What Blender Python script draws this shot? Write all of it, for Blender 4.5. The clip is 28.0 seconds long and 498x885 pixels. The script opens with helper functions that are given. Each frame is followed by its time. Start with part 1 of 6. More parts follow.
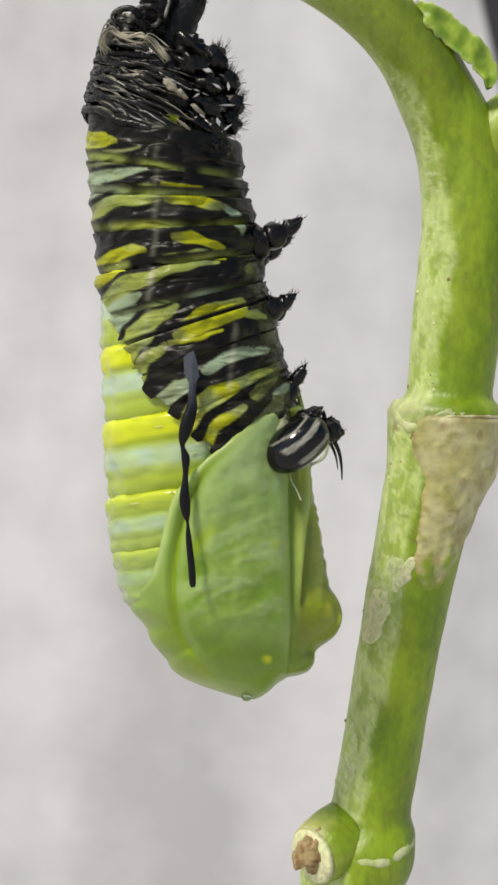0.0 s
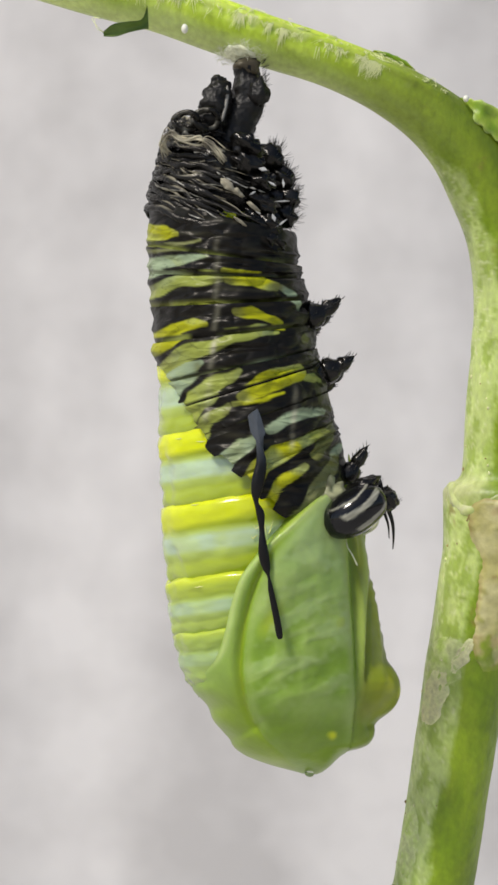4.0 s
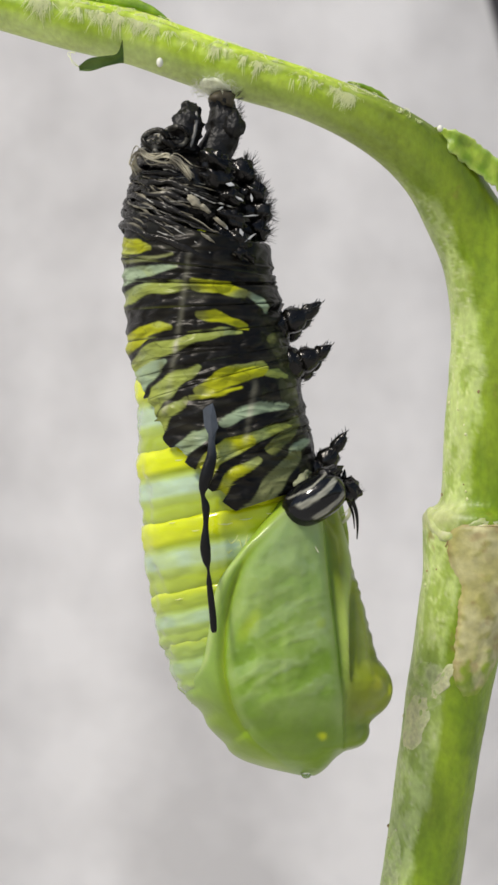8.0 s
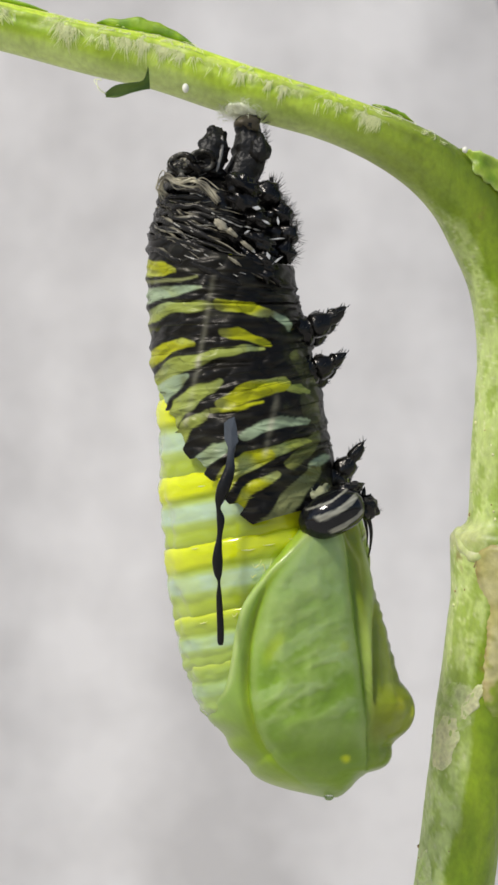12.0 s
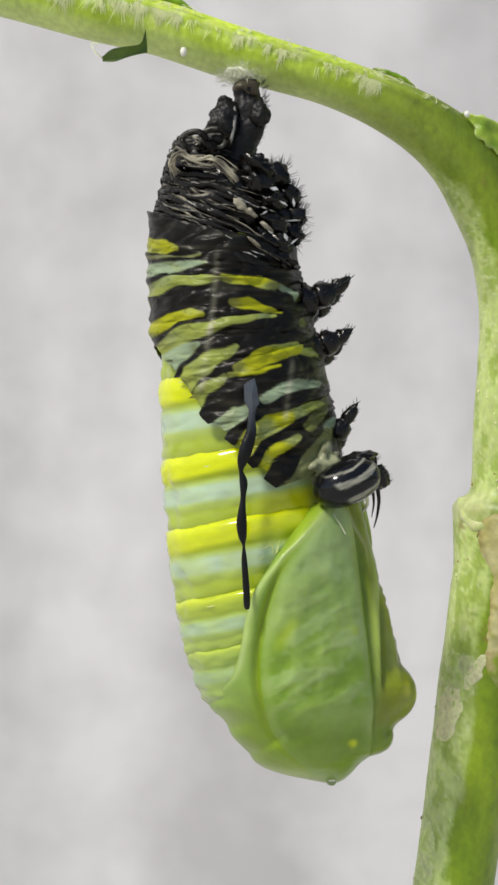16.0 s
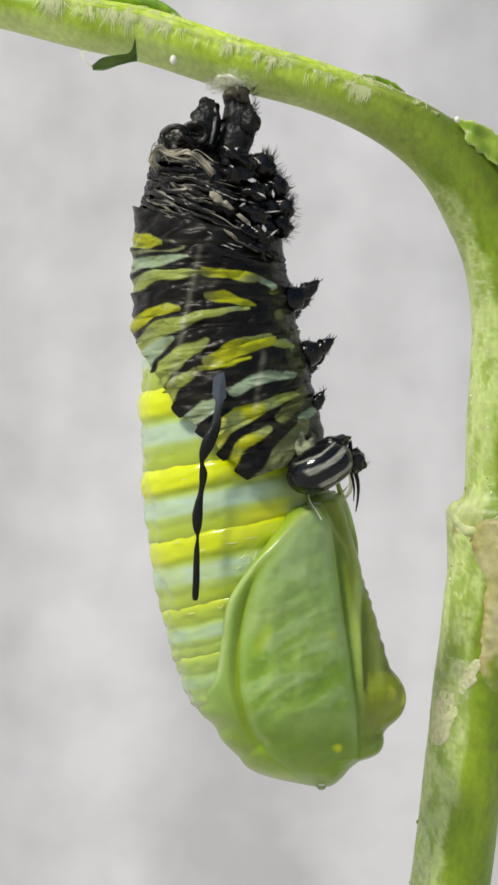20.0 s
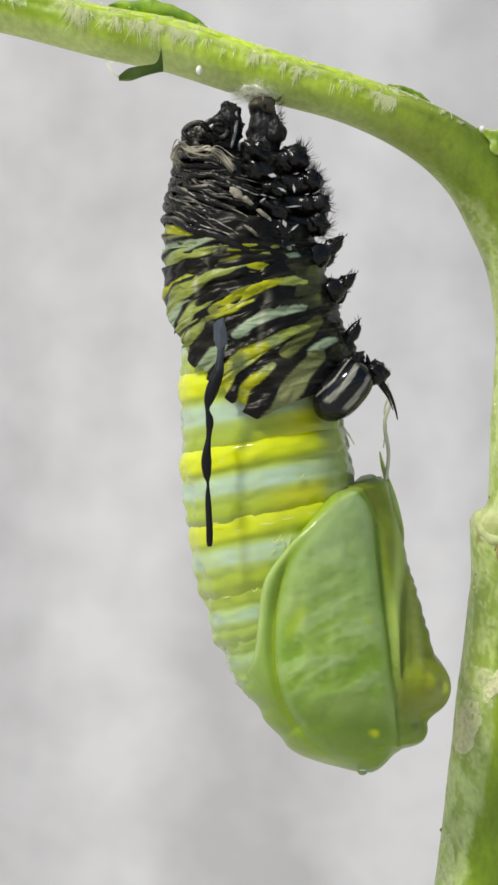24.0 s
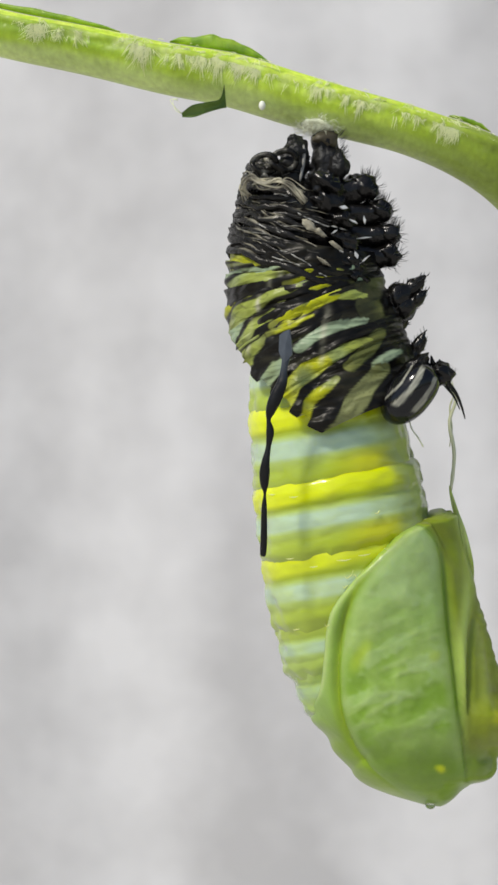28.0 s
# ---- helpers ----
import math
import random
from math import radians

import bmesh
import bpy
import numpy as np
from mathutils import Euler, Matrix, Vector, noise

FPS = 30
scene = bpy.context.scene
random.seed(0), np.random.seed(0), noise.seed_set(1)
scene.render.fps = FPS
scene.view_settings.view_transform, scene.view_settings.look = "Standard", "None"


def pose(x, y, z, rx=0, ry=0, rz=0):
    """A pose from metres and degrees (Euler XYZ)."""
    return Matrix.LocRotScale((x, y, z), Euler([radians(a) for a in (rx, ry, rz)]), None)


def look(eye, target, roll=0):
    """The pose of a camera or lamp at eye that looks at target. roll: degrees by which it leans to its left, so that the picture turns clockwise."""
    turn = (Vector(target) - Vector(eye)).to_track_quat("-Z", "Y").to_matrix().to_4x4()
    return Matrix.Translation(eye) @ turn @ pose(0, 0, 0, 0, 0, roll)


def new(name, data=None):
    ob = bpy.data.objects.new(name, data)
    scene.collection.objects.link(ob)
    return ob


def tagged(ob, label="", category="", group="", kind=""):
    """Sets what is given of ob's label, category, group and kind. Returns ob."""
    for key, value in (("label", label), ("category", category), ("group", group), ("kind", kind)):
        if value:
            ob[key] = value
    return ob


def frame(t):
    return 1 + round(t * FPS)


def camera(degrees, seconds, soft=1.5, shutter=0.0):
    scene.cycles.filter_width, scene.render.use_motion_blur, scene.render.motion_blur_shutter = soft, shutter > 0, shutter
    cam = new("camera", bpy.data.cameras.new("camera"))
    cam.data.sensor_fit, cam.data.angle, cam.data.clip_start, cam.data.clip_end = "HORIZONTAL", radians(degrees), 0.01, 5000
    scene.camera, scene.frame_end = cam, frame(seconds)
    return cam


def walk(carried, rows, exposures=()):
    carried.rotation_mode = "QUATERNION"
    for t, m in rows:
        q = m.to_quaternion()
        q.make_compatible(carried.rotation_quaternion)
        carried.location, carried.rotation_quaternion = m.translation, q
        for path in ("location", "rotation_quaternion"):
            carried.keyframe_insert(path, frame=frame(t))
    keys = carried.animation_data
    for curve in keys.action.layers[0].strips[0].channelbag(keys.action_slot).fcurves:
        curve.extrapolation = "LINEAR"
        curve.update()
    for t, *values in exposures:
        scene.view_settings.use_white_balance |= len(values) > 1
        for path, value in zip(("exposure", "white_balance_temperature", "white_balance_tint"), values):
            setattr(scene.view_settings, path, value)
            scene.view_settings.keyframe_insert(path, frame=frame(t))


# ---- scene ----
CLIP = 28.0
cam = camera(26.0, CLIP, soft=2.8)


def view(x, y, z, pan, tilt, roll):
    """A camera pose from millimetres and degrees."""
    return pose(x * 0.001, y * 0.001, z * 0.001, 90 + tilt, 0, pan) @ pose(0, 0, 0, 0, 0, roll)


walk(cam, [(t, view(*v)) for t, *v in (
    (0, 0.875, -66.214, -4.250, -2.780, -2.629, 1.825),
    (0.5, 0.497, -66.478, -3.891, -1.882, -1.949, 1.564),
    (1, 0.169, -66.831, -3.657, -1.053, -1.201, 1.320),
    (1.5, -0.109, -67.310, -3.291, -0.761, -0.772, 1.383),
    (2, -0.100, -67.330, -3.080, -0.474, -0.392, 1.394),
    (2.5, -0.074, -67.510, -2.905, -0.330, -0.184, 1.435),
    (3, -0.084, -67.468, -2.819, -0.312, -0.034, 1.437),
    (3.5, -0.335, -67.906, -2.111, -0.356, 0.054, 1.396),
    (5.5, 0.107, -67.654, -2.393, -0.716, 0.228, 1.254),
    (6, 0.310, -67.702, -2.446, -0.810, 0.222, 1.226),
    (6.5, 0.432, -67.955, -2.146, -0.848, 0.301, 1.134),
    (7, 0.565, -68.101, -1.347, -0.817, 0.118, 1.040),
    (7.5, 0.421, -68.053, -1.159, -0.792, 0.094, 0.947),
    (8, 0.730, -68.338, -0.409, -0.680, 0.288, 0.787),
    (8.5, 0.619, -68.363, -0.355, -0.642, 0.438, 0.715),
    (9, 0.514, -68.369, -0.377, -0.639, 0.462, 0.668),
    (9.5, 0.443, -68.376, -0.234, -0.611, 0.454, 0.598),
    (10, 0.206, -68.332, -0.174, -0.467, 0.495, 0.539),
    (10.5, 0.033, -68.432, 0.073, -0.300, 0.588, 0.464),
    (11, -0.116, -68.477, 0.384, -0.098, 0.571, 0.447),
    (11.5, -0.172, -68.620, 0.900, 0.012, 0.567, 0.334),
    (13.5, -0.588, -68.116, -0.117, -0.091, 0.236, 0.347),
    (14, -0.292, -68.056, 0.029, -0.067, 0.053, 0.225),
    (14.5, -0.372, -67.885, -0.361, -0.069, -0.080, 0.266),
    (15, -0.184, -67.886, -0.241, -0.030, -0.085, 0.141),
    (15.5, -0.229, -68.012, -0.246, -0.010, -0.075, 0.096),
    (16, -0.267, -67.859, -0.484, 0.028, -0.102, 0.083),
    (16.5, -0.211, -67.898, -0.028, 0.061, -0.042, -0.006),
    (17, -0.000, -68.000, 0.000, 0.000, 0.000, -0.002),
    (17.5, 0.225, -68.199, 0.502, 0.039, 0.088, -0.169),
    (18, 0.314, -68.233, 0.480, 0.115, 0.000, -0.171),
    (18.5, 0.311, -68.549, 1.037, 0.102, 0.155, -0.212),
    (19, 0.461, -68.240, 0.515, 0.163, -0.018, -0.226),
    (19.5, 0.312, -67.918, -0.009, 0.161, -0.141, -0.205),
    (20, 0.410, -68.005, 0.072, 0.190, -0.204, -0.328),
    (20.5, 0.214, -68.073, 0.133, 0.211, -0.284, -0.334),
    (21, -0.060, -67.926, 0.058, 0.238, -0.367, -0.384),
    (21.5, -0.092, -67.889, -0.024, 0.268, -0.363, -0.416),
    (22, -0.115, -67.611, -0.482, 0.325, -0.407, -0.434),
    (22.5, -0.328, -67.890, -0.135, 0.373, -0.327, -0.449),
    (24.5, -1.037, -68.147, 0.998, 0.417, -0.237, -0.301),
    (25, -0.683, -68.094, 1.217, 0.490, -0.228, -0.343),
    (25.5, -0.572, -68.010, 1.013, 0.520, -0.302, -0.366),
    (26, -0.478, -68.074, 1.287, 0.547, -0.360, -0.364),
    (26.5, 0.049, -68.099, 1.274, 0.640, -0.410, -0.489),
    (27, -0.579, -68.001, 1.198, 0.731, -0.386, -0.675),
    (27.5, -3.097, -68.432, 1.133, 0.759, -0.274, -0.888),
    (28, -4.759, -68.368, 2.901, 0.807, -0.203, -1.119)
)], exposures=((0, 0.0, 6600, 11.0), (11, 0.0, 6500, 10.0), (20, 0.0, 6430, 9.0), (28, 0.0, 6370, 8.4)))

# ---- light ----
world = bpy.data.worlds.new("sky")
scene.world = world
world.use_nodes = True
wn = world.node_tree.nodes
sky = wn.new("ShaderNodeTexSky")
sky.sky_type = "NISHITA"
sky.sun_disc = False
SUN_ELEVATION, SUN_AZIMUTH = radians(50), radians(-134)
sky.sun_elevation, sky.sun_rotation = SUN_ELEVATION, SUN_AZIMUTH
wn["Background"].inputs[1].default_value = 0.108
world.node_tree.links.new(sky.outputs[0], wn["Background"].inputs[0])
sun = new("sun", bpy.data.lights.new("sun", "SUN"))
sun.data.energy, sun.data.angle, sun.data.color = 2.95, radians(10), (1.0, 0.95, 0.86)
sun_way = Vector((math.sin(SUN_AZIMUTH) * math.cos(SUN_ELEVATION), math.cos(SUN_AZIMUTH) * math.cos(SUN_ELEVATION), math.sin(SUN_ELEVATION)))
sun.matrix_world = look(sun_way, (0, 0, 0))
scene.view_settings.exposure = 0.0

# ---- small tools ----
MM = 0.001
rng = random.Random(7)


def at_depth(px, py, depth):
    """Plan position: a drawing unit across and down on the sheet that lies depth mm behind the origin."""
    k = (68.0 + depth) / 1910.2
    return Vector(((px - 441) * k, depth, (784 - py) * k))


def settle(p, mid=1.5):
    """Narrow what stands nearer than the middle sheet, so that a flank keeps the outline that was drawn for it."""
    k = (68.0 + mid - abs(p.y - mid)) / (68.0 + mid)
    p.x *= k
    p.z *= k
    return p


def smooth(a, b, x):
    t = min(1.0, max(0.0, (x - a) / (b - a)))
    return t * t * (3 - 2 * t)


def table(pairs):
    """A smooth function through (x, y) pairs."""
    xs = [p[0] for p in pairs]
    ys = [p[1] for p in pairs]
    n = len(xs)
    slope = [0.0] * n
    for i in range(n):
        a, b = max(0, i - 1), min(n - 1, i + 1)
        slope[i] = (ys[b] - ys[a]) / (xs[b] - xs[a])

    def f(x):
        if x <= xs[0]:
            return ys[0] + slope[0] * (x - xs[0])
        if x >= xs[-1]:
            return ys[-1] + slope[-1] * (x - xs[-1])
        i = 0
        while xs[i + 1] < x:
            i += 1
        h = xs[i + 1] - xs[i]
        t = (x - xs[i]) / h
        t2, t3 = t * t, t * t * t
        return (2 * t3 - 3 * t2 + 1) * ys[i] + (t3 - 2 * t2 + t) * h * slope[i] + (3 * t2 - 2 * t3) * ys[i + 1] + (t3 - t2) * h * slope[i + 1]
    return f


def wobble(x, y, z, scale):
    return noise.noise(Vector((x, y, z)) * scale)


def mesh_of(name, verts, faces, material, colors=None, origin=(0, 0, 0), smooth_shade=True):
    """A mesh from points in mm about origin; colours are given per point."""
    o = Vector(origin)
    me = bpy.data.meshes.new(name)
    me.from_pydata([tuple((Vector(v) - o) * MM) for v in verts], [], faces)
    if smooth_shade:
        me.polygons.foreach_set("use_smooth", [True] * len(me.polygons))
    me.materials.append(material)
    if colors:
        layer = me.color_attributes.new("pigment", "FLOAT_COLOR", "POINT")
        flat = []
        for c in colors:
            flat.extend((c[0], c[1], c[2], 1.0))
        layer.data.foreach_set("color", flat)
    me.update()
    bm = bmesh.new()
    bm.from_mesh(me)
    bmesh.ops.recalc_face_normals(bm, faces=bm.faces)
    bm.to_mesh(me)
    bm.free()
    return me


def part(name, me, parent, label="", origin=(0, 0, 0)):
    ob = new(name, me)
    ob.parent = parent
    ob.location = Vector(origin) * MM
    if label:
        tagged(ob, label)
    return ob


def empty(name, at=(0, 0, 0)):
    ob = new(name)
    ob.empty_display_size = 0.002
    ob.location = Vector(at) * MM
    return ob


def grid_faces(rows, cols, closed):
    out = []
    for i in range(rows - 1):
        for j in range(cols if closed else cols - 1):
            k = (j + 1) % cols
            out.append((i * cols + j, i * cols + k, (i + 1) * cols + k, (i + 1) * cols + j))
    return out


def sweep(points, radii, sides=10, flat=1.0, cap=True):
    """A tube along points (mm), with a radius at each; flat squeezes it across the view."""
    verts, n = [], len(points)
    pts = [Vector(p) for p in points]
    up = Vector((0, -1, 0.01))
    for i, p in enumerate(pts):
        t = (pts[min(n - 1, i + 1)] - pts[max(0, i - 1)]).normalized()
        a = t.cross(up)
        if a.length < 1e-5:
            a = t.cross(Vector((1, 0, 0.1)))
        a.normalize()
        b = a.cross(t).normalized()
        r = radii[i] if hasattr(radii, "__len__") else radii
        for j in range(sides):
            th = 2 * math.pi * j / sides
            verts.append(p + a * (r * math.cos(th)) + b * (r * flat * math.sin(th)))
    faces = grid_faces(n, sides, True)
    if cap:
        faces.append(tuple(range(sides)))
        faces.append(tuple((n - 1) * sides + j for j in range(sides)))
    return verts, faces


def join(list_of):
    verts, faces = [], []
    for v, f in list_of:
        k = len(verts)
        verts += v
        faces += [tuple(i + k for i in q) for q in f]
    return verts, faces


def curve_points(pts, n):
    """n points along a smooth curve through pts."""
    ax = [table([(i, p[k]) for i, p in enumerate(pts)]) for k in range(3)]
    m = len(pts) - 1
    return [Vector([f(m * i / (n - 1)) for f in ax]) for i in range(n)]


def ball(center, rx, ry, rz, rows=10, cols=14, lump=0.0, seed=0.0, tilt=0.0):
    verts, c = [], Vector(center)
    turn = Matrix.Rotation(radians(tilt), 3, "Y")
    for i in range(rows + 1):
        a = math.pi * i / rows
        for j in range(cols):
            b = 2 * math.pi * j / cols
            d = Vector((math.sin(a) * math.cos(b), math.sin(a) * math.sin(b), math.cos(a)))
            k = 1 + lump * noise.noise(d * 2.2 + Vector((seed, seed * 1.7, 0)))
            verts.append(c + turn @ Vector((d.x * rx * k, d.y * ry * k, d.z * rz * k)))
    return verts, grid_faces(rows + 1, cols, True)


# ---- materials ----
def material(name, base=(0.5, 0.5, 0.5), rough=0.5, pigment=False, mottle=0.15, fine=900.0, coarse=120.0, bump=0.15, bump_scale=1500.0, sss=0.0,
             sss_radius=(0.6, 0.9, 0.2), coat=0.0, stretch=(1, 1, 1), tint=None, spec=0.5, transmission=0.0, alpha=1.0, sheen=(1.0, 1.0, 1.0)):
    m = bpy.data.materials.new(name)
    m.use_nodes = True
    nt = m.node_tree
    n, l = nt.nodes, nt.links
    b = n["Principled BSDF"]
    co = n.new("ShaderNodeTexCoord")
    mp = n.new("ShaderNodeMapping")
    mp.inputs["Scale"].default_value = stretch
    l.new(co.outputs["Object"], mp.inputs[0])
    big = n.new("ShaderNodeTexNoise")
    big.inputs["Scale"].default_value, big.inputs["Detail"].default_value = coarse, 4
    small = n.new("ShaderNodeTexNoise")
    small.inputs["Scale"].default_value, small.inputs["Detail"].default_value = fine, 6
    l.new(mp.outputs[0], big.inputs[0])
    l.new(mp.outputs[0], small.inputs[0])
    if pigment:
        src = n.new("ShaderNodeVertexColor")
        src.layer_name = "pigment"
        base_out = src.outputs[0]
    else:
        src = n.new("ShaderNodeRGB")
        src.outputs[0].default_value = (*base, 1)
        base_out = src.outputs[0]
    if tint:
        mixt = n.new("ShaderNodeMix")
        mixt.data_type = "RGBA"
        ramp = n.new("ShaderNodeValToRGB")
        ramp.color_ramp.elements[0].position, ramp.color_ramp.elements[1].position = 0.42, 0.66
        l.new(big.outputs[0], ramp.inputs[0])
        l.new(ramp.outputs[0], mixt.inputs["Factor"])
        l.new(base_out, mixt.inputs[6])
        mixt.inputs[7].default_value = (*tint, 1)
        base_out = mixt.outputs[2]
    add = n.new("ShaderNodeMath")
    add.operation = "ADD"
    l.new(big.outputs[0], add.inputs[0])
    l.new(small.outputs[0], add.inputs[1])
    rng_node = n.new("ShaderNodeMapRange")
    rng_node.inputs["From Min"].default_value, rng_node.inputs["From Max"].default_value = 0.6, 1.4
    rng_node.inputs["To Min"].default_value, rng_node.inputs["To Max"].default_value = 1 - mottle, 1 + mottle
    l.new(add.outputs[0], rng_node.inputs[0])
    mul = n.new("ShaderNodeVectorMath")
    mul.operation = "SCALE"
    l.new(base_out, mul.inputs[0])
    l.new(rng_node.outputs[0], mul.inputs["Scale"])
    l.new(mul.outputs[0], b.inputs["Base Color"])
    b.inputs["Roughness"].default_value = rough
    b.inputs["Specular IOR Level"].default_value = spec
    b.inputs["Specular Tint"].default_value = (*sheen, 1)
    b.inputs["Coat Weight"].default_value = coat
    b.inputs["Coat Roughness"].default_value = 0.12
    if sss:
        b.inputs["Subsurface Weight"].default_value = sss
        b.inputs["Subsurface Radius"].default_value = sss_radius
        b.inputs["Subsurface Scale"].default_value = 0.001
    if transmission:
        b.inputs["Transmission Weight"].default_value = transmission
    b.inputs["Alpha"].default_value = alpha
    if bump:
        bn = n.new("ShaderNodeTexNoise")
        bn.inputs["Scale"].default_value, bn.inputs["Detail"].default_value = bump_scale, 5
        l.new(mp.outputs[0], bn.inputs[0])
        bp = n.new("ShaderNodeBump")
        bp.inputs["Strength"].default_value, bp.inputs["Distance"].default_value = bump, 0.0002
        l.new(bn.outputs[0], bp.inputs["Height"])
        l.new(bp.outputs[0], b.inputs["Normal"])
    return m


M_STEM = material("stem_green", pigment=True, sss_radius=(0.75, 0.8, 0.15), rough=0.42, mottle=0.26, fine=2600, coarse=420, bump=0.5, bump_scale=1800, sss=0.3, stretch=(1, 1, 0.6))
M_SCURF = material("pale_scurf", (0.74, 0.72, 0.41), rough=0.85, mottle=0.35, fine=2600, coarse=900, bump=0.8, bump_scale=2400, tint=(0.58, 0.61, 0.31))
M_GREENSCURF = material("green_scurf", (0.60, 0.66, 0.30), rough=0.8, mottle=0.4, fine=2400, coarse=1100, bump=0.8, bump_scale=2200, tint=(0.36, 0.47, 0.11))
M_SCAR = material("leaf_scar", pigment=True, rough=0.45, mottle=0.25, fine=1800, coarse=600, bump=0.6, bump_scale=1100)
M_BROWN = material("brown_scar", (0.46, 0.34, 0.15), rough=0.8, mottle=0.5, fine=2200, coarse=1400, bump=0.9, bump_scale=1500, tint=(0.14, 0.07, 0.02))
M_PUPA = material("pupa_skin", pigment=True, rough=0.34, mottle=0.10, fine=1500, coarse=320, bump=0.22, bump_scale=900, sss=0.4, sss_radius=(0.7, 0.9, 0.25), coat=0.2, spec=0.3)
M_RING = material("soft_ring", pigment=True, rough=0.16, mottle=0.10, fine=1100, coarse=300, bump=0.3, bump_scale=480, stretch=(0.5, 0.5, 1.4), sss=0.3, sss_radius=(0.6, 0.6, 0.1), coat=0.5, spec=0.3)
M_BLACK = material("black_cuticle", (0.005, 0.0045, 0.004), rough=0.2, mottle=0.4, fine=2000, coarse=500, bump=0.9, bump_scale=1100, spec=0.32, sheen=(1.0, 0.97, 0.93))
M_BUNCH = material("crumpled_skin", pigment=True, rough=0.24, mottle=0.3, fine=2500, coarse=600, bump=0.6, bump_scale=1800, spec=0.2, sheen=(1.0, 0.96, 0.90))
M_HEAD = material("head_capsule", pigment=True, rough=0.10, mottle=0.12, fine=2200, coarse=600, bump=0.16, bump_scale=1100, spec=0.34)
M_TENT = material("tentacle_skin", pigment=True, rough=0.35, spec=0.25, mottle=0.2, fine=2000, coarse=500, bump=0.3, bump_scale=1800, sheen=(1.0, 0.95, 0.88))
M_HAIR = material("bristle", (0.015, 0.014, 0.013), rough=0.5, mottle=0.1, bump=0)
M_WHITEHAIR = material("pale_fibre", (0.90, 0.95, 0.44), rough=0.4, mottle=0.1, bump=0, sss=0.3)
M_ROUGH = material("rough_black_skin", (0.010, 0.009, 0.008), rough=0.42, mottle=0.5, fine=2400, coarse=700, bump=1.0, bump_scale=1600, spec=0.25)
M_SILK = material("silk", (0.76, 0.77, 0.58), rough=0.8, mottle=0.2, fine=2500, coarse=900, bump=0.6, bump_scale=3000)
M_EGG = material("egg_white", (0.82, 0.80, 0.68), rough=0.5, mottle=0.05, bump=0.1)
M_THREAD = material("wet_strand", (0.55, 0.56, 0.36), rough=0.25, mottle=0.1, bump=0, coat=0.4)
M_LEAF = material("leaf_scrap", (0.085, 0.15, 0.012), rough=0.5, mottle=0.3, fine=1800, coarse=500, bump=0.4, bump_scale=1600)
M_WET = material("wet_glint", (0.70, 0.72, 0.25), rough=0.06, mottle=0.0, bump=0, coat=1.0)
M_DROP = material("droplet", (0.9, 0.95, 0.8), rough=0.03, mottle=0.0, bump=0, transmission=0.9)


def wall_material():
    m = bpy.data.materials.new("grey_cloth")
    m.use_nodes = True
    nt = m.node_tree
    n, l = nt.nodes, nt.links
    b = n["Principled BSDF"]
    b.inputs["Roughness"].default_value = 0.9
    co = n.new("ShaderNodeTexCoord")
    mp = n.new("ShaderNodeMapping")
    mp.inputs["Scale"].default_value = (1.0, 1.0, 0.16)
    l.new(co.outputs["Object"], mp.inputs[0])
    streak = n.new("ShaderNodeTexNoise")
    streak.inputs["Scale"].default_value, streak.inputs["Detail"].default_value = 26, 1.5
    l.new(mp.outputs[0], streak.inputs[0])
    blot = n.new("ShaderNodeTexNoise")
    blot.inputs["Scale"].default_value, blot.inputs["Detail"].default_value = 60, 2
    l.new(co.outputs["Object"], blot.inputs[0])
    mix = n.new("ShaderNodeMix")
    mix.inputs["Factor"].default_value = 0.35
    l.new(streak.outputs[0], mix.inputs[2])
    l.new(blot.outputs[0], mix.inputs[3])
    ramp = n.new("ShaderNodeValToRGB")
    e = ramp.color_ramp.elements
    e[0].position, e[0].color = 0.34, (0.54, 0.518, 0.505, 1)
    e[1].position, e[1].color = 0.64, (0.745, 0.718, 0.70, 1)
    l.new(mix.outputs[0], ramp.inputs[0])
    # a dark leaning strip on the wall, far out of focus
    dot = n.new("ShaderNodeVectorMath")
    dot.operation = "DOT_PRODUCT"
    dot.inputs[1].default_value = (1.0, 0.0, 0.27)
    l.new(co.outputs["Object"], dot.inputs[0])
    near = n.new("ShaderNodeMapRange")
    near.interpolation_type = "SMOOTHSTEP"
    near.inputs["From Min"].default_value, near.inputs["From Max"].default_value = 0.0915, 0.0955
    near.inputs["To Min"].default_value, near.inputs["To Max"].default_value = 1.0, 0.0
    l.new(dot.outputs["Value"], near.inputs[0])
    far = n.new("ShaderNodeMapRange")
    far.inputs["From Min"].default_value, far.inputs["From Max"].default_value = 0.130, 0.136
    l.new(dot.outputs["Value"], far.inputs[0])
    soft = n.new("ShaderNodeMath")
    soft.operation = "MAXIMUM"
    l.new(near.outputs[0], soft.inputs[0])
    l.new(far.outputs[0], soft.inputs[1])
    shade = n.new("ShaderNodeMix")
    shade.data_type = "RGBA"
    shade.inputs[6].default_value = (0.035, 0.032, 0.034, 1)
    l.new(soft.outputs[0], shade.inputs["Factor"])
    l.new(ramp.outputs[0], shade.inputs[7])
    l.new(shade.outputs[2], b.inputs["Base Color"])
    return m




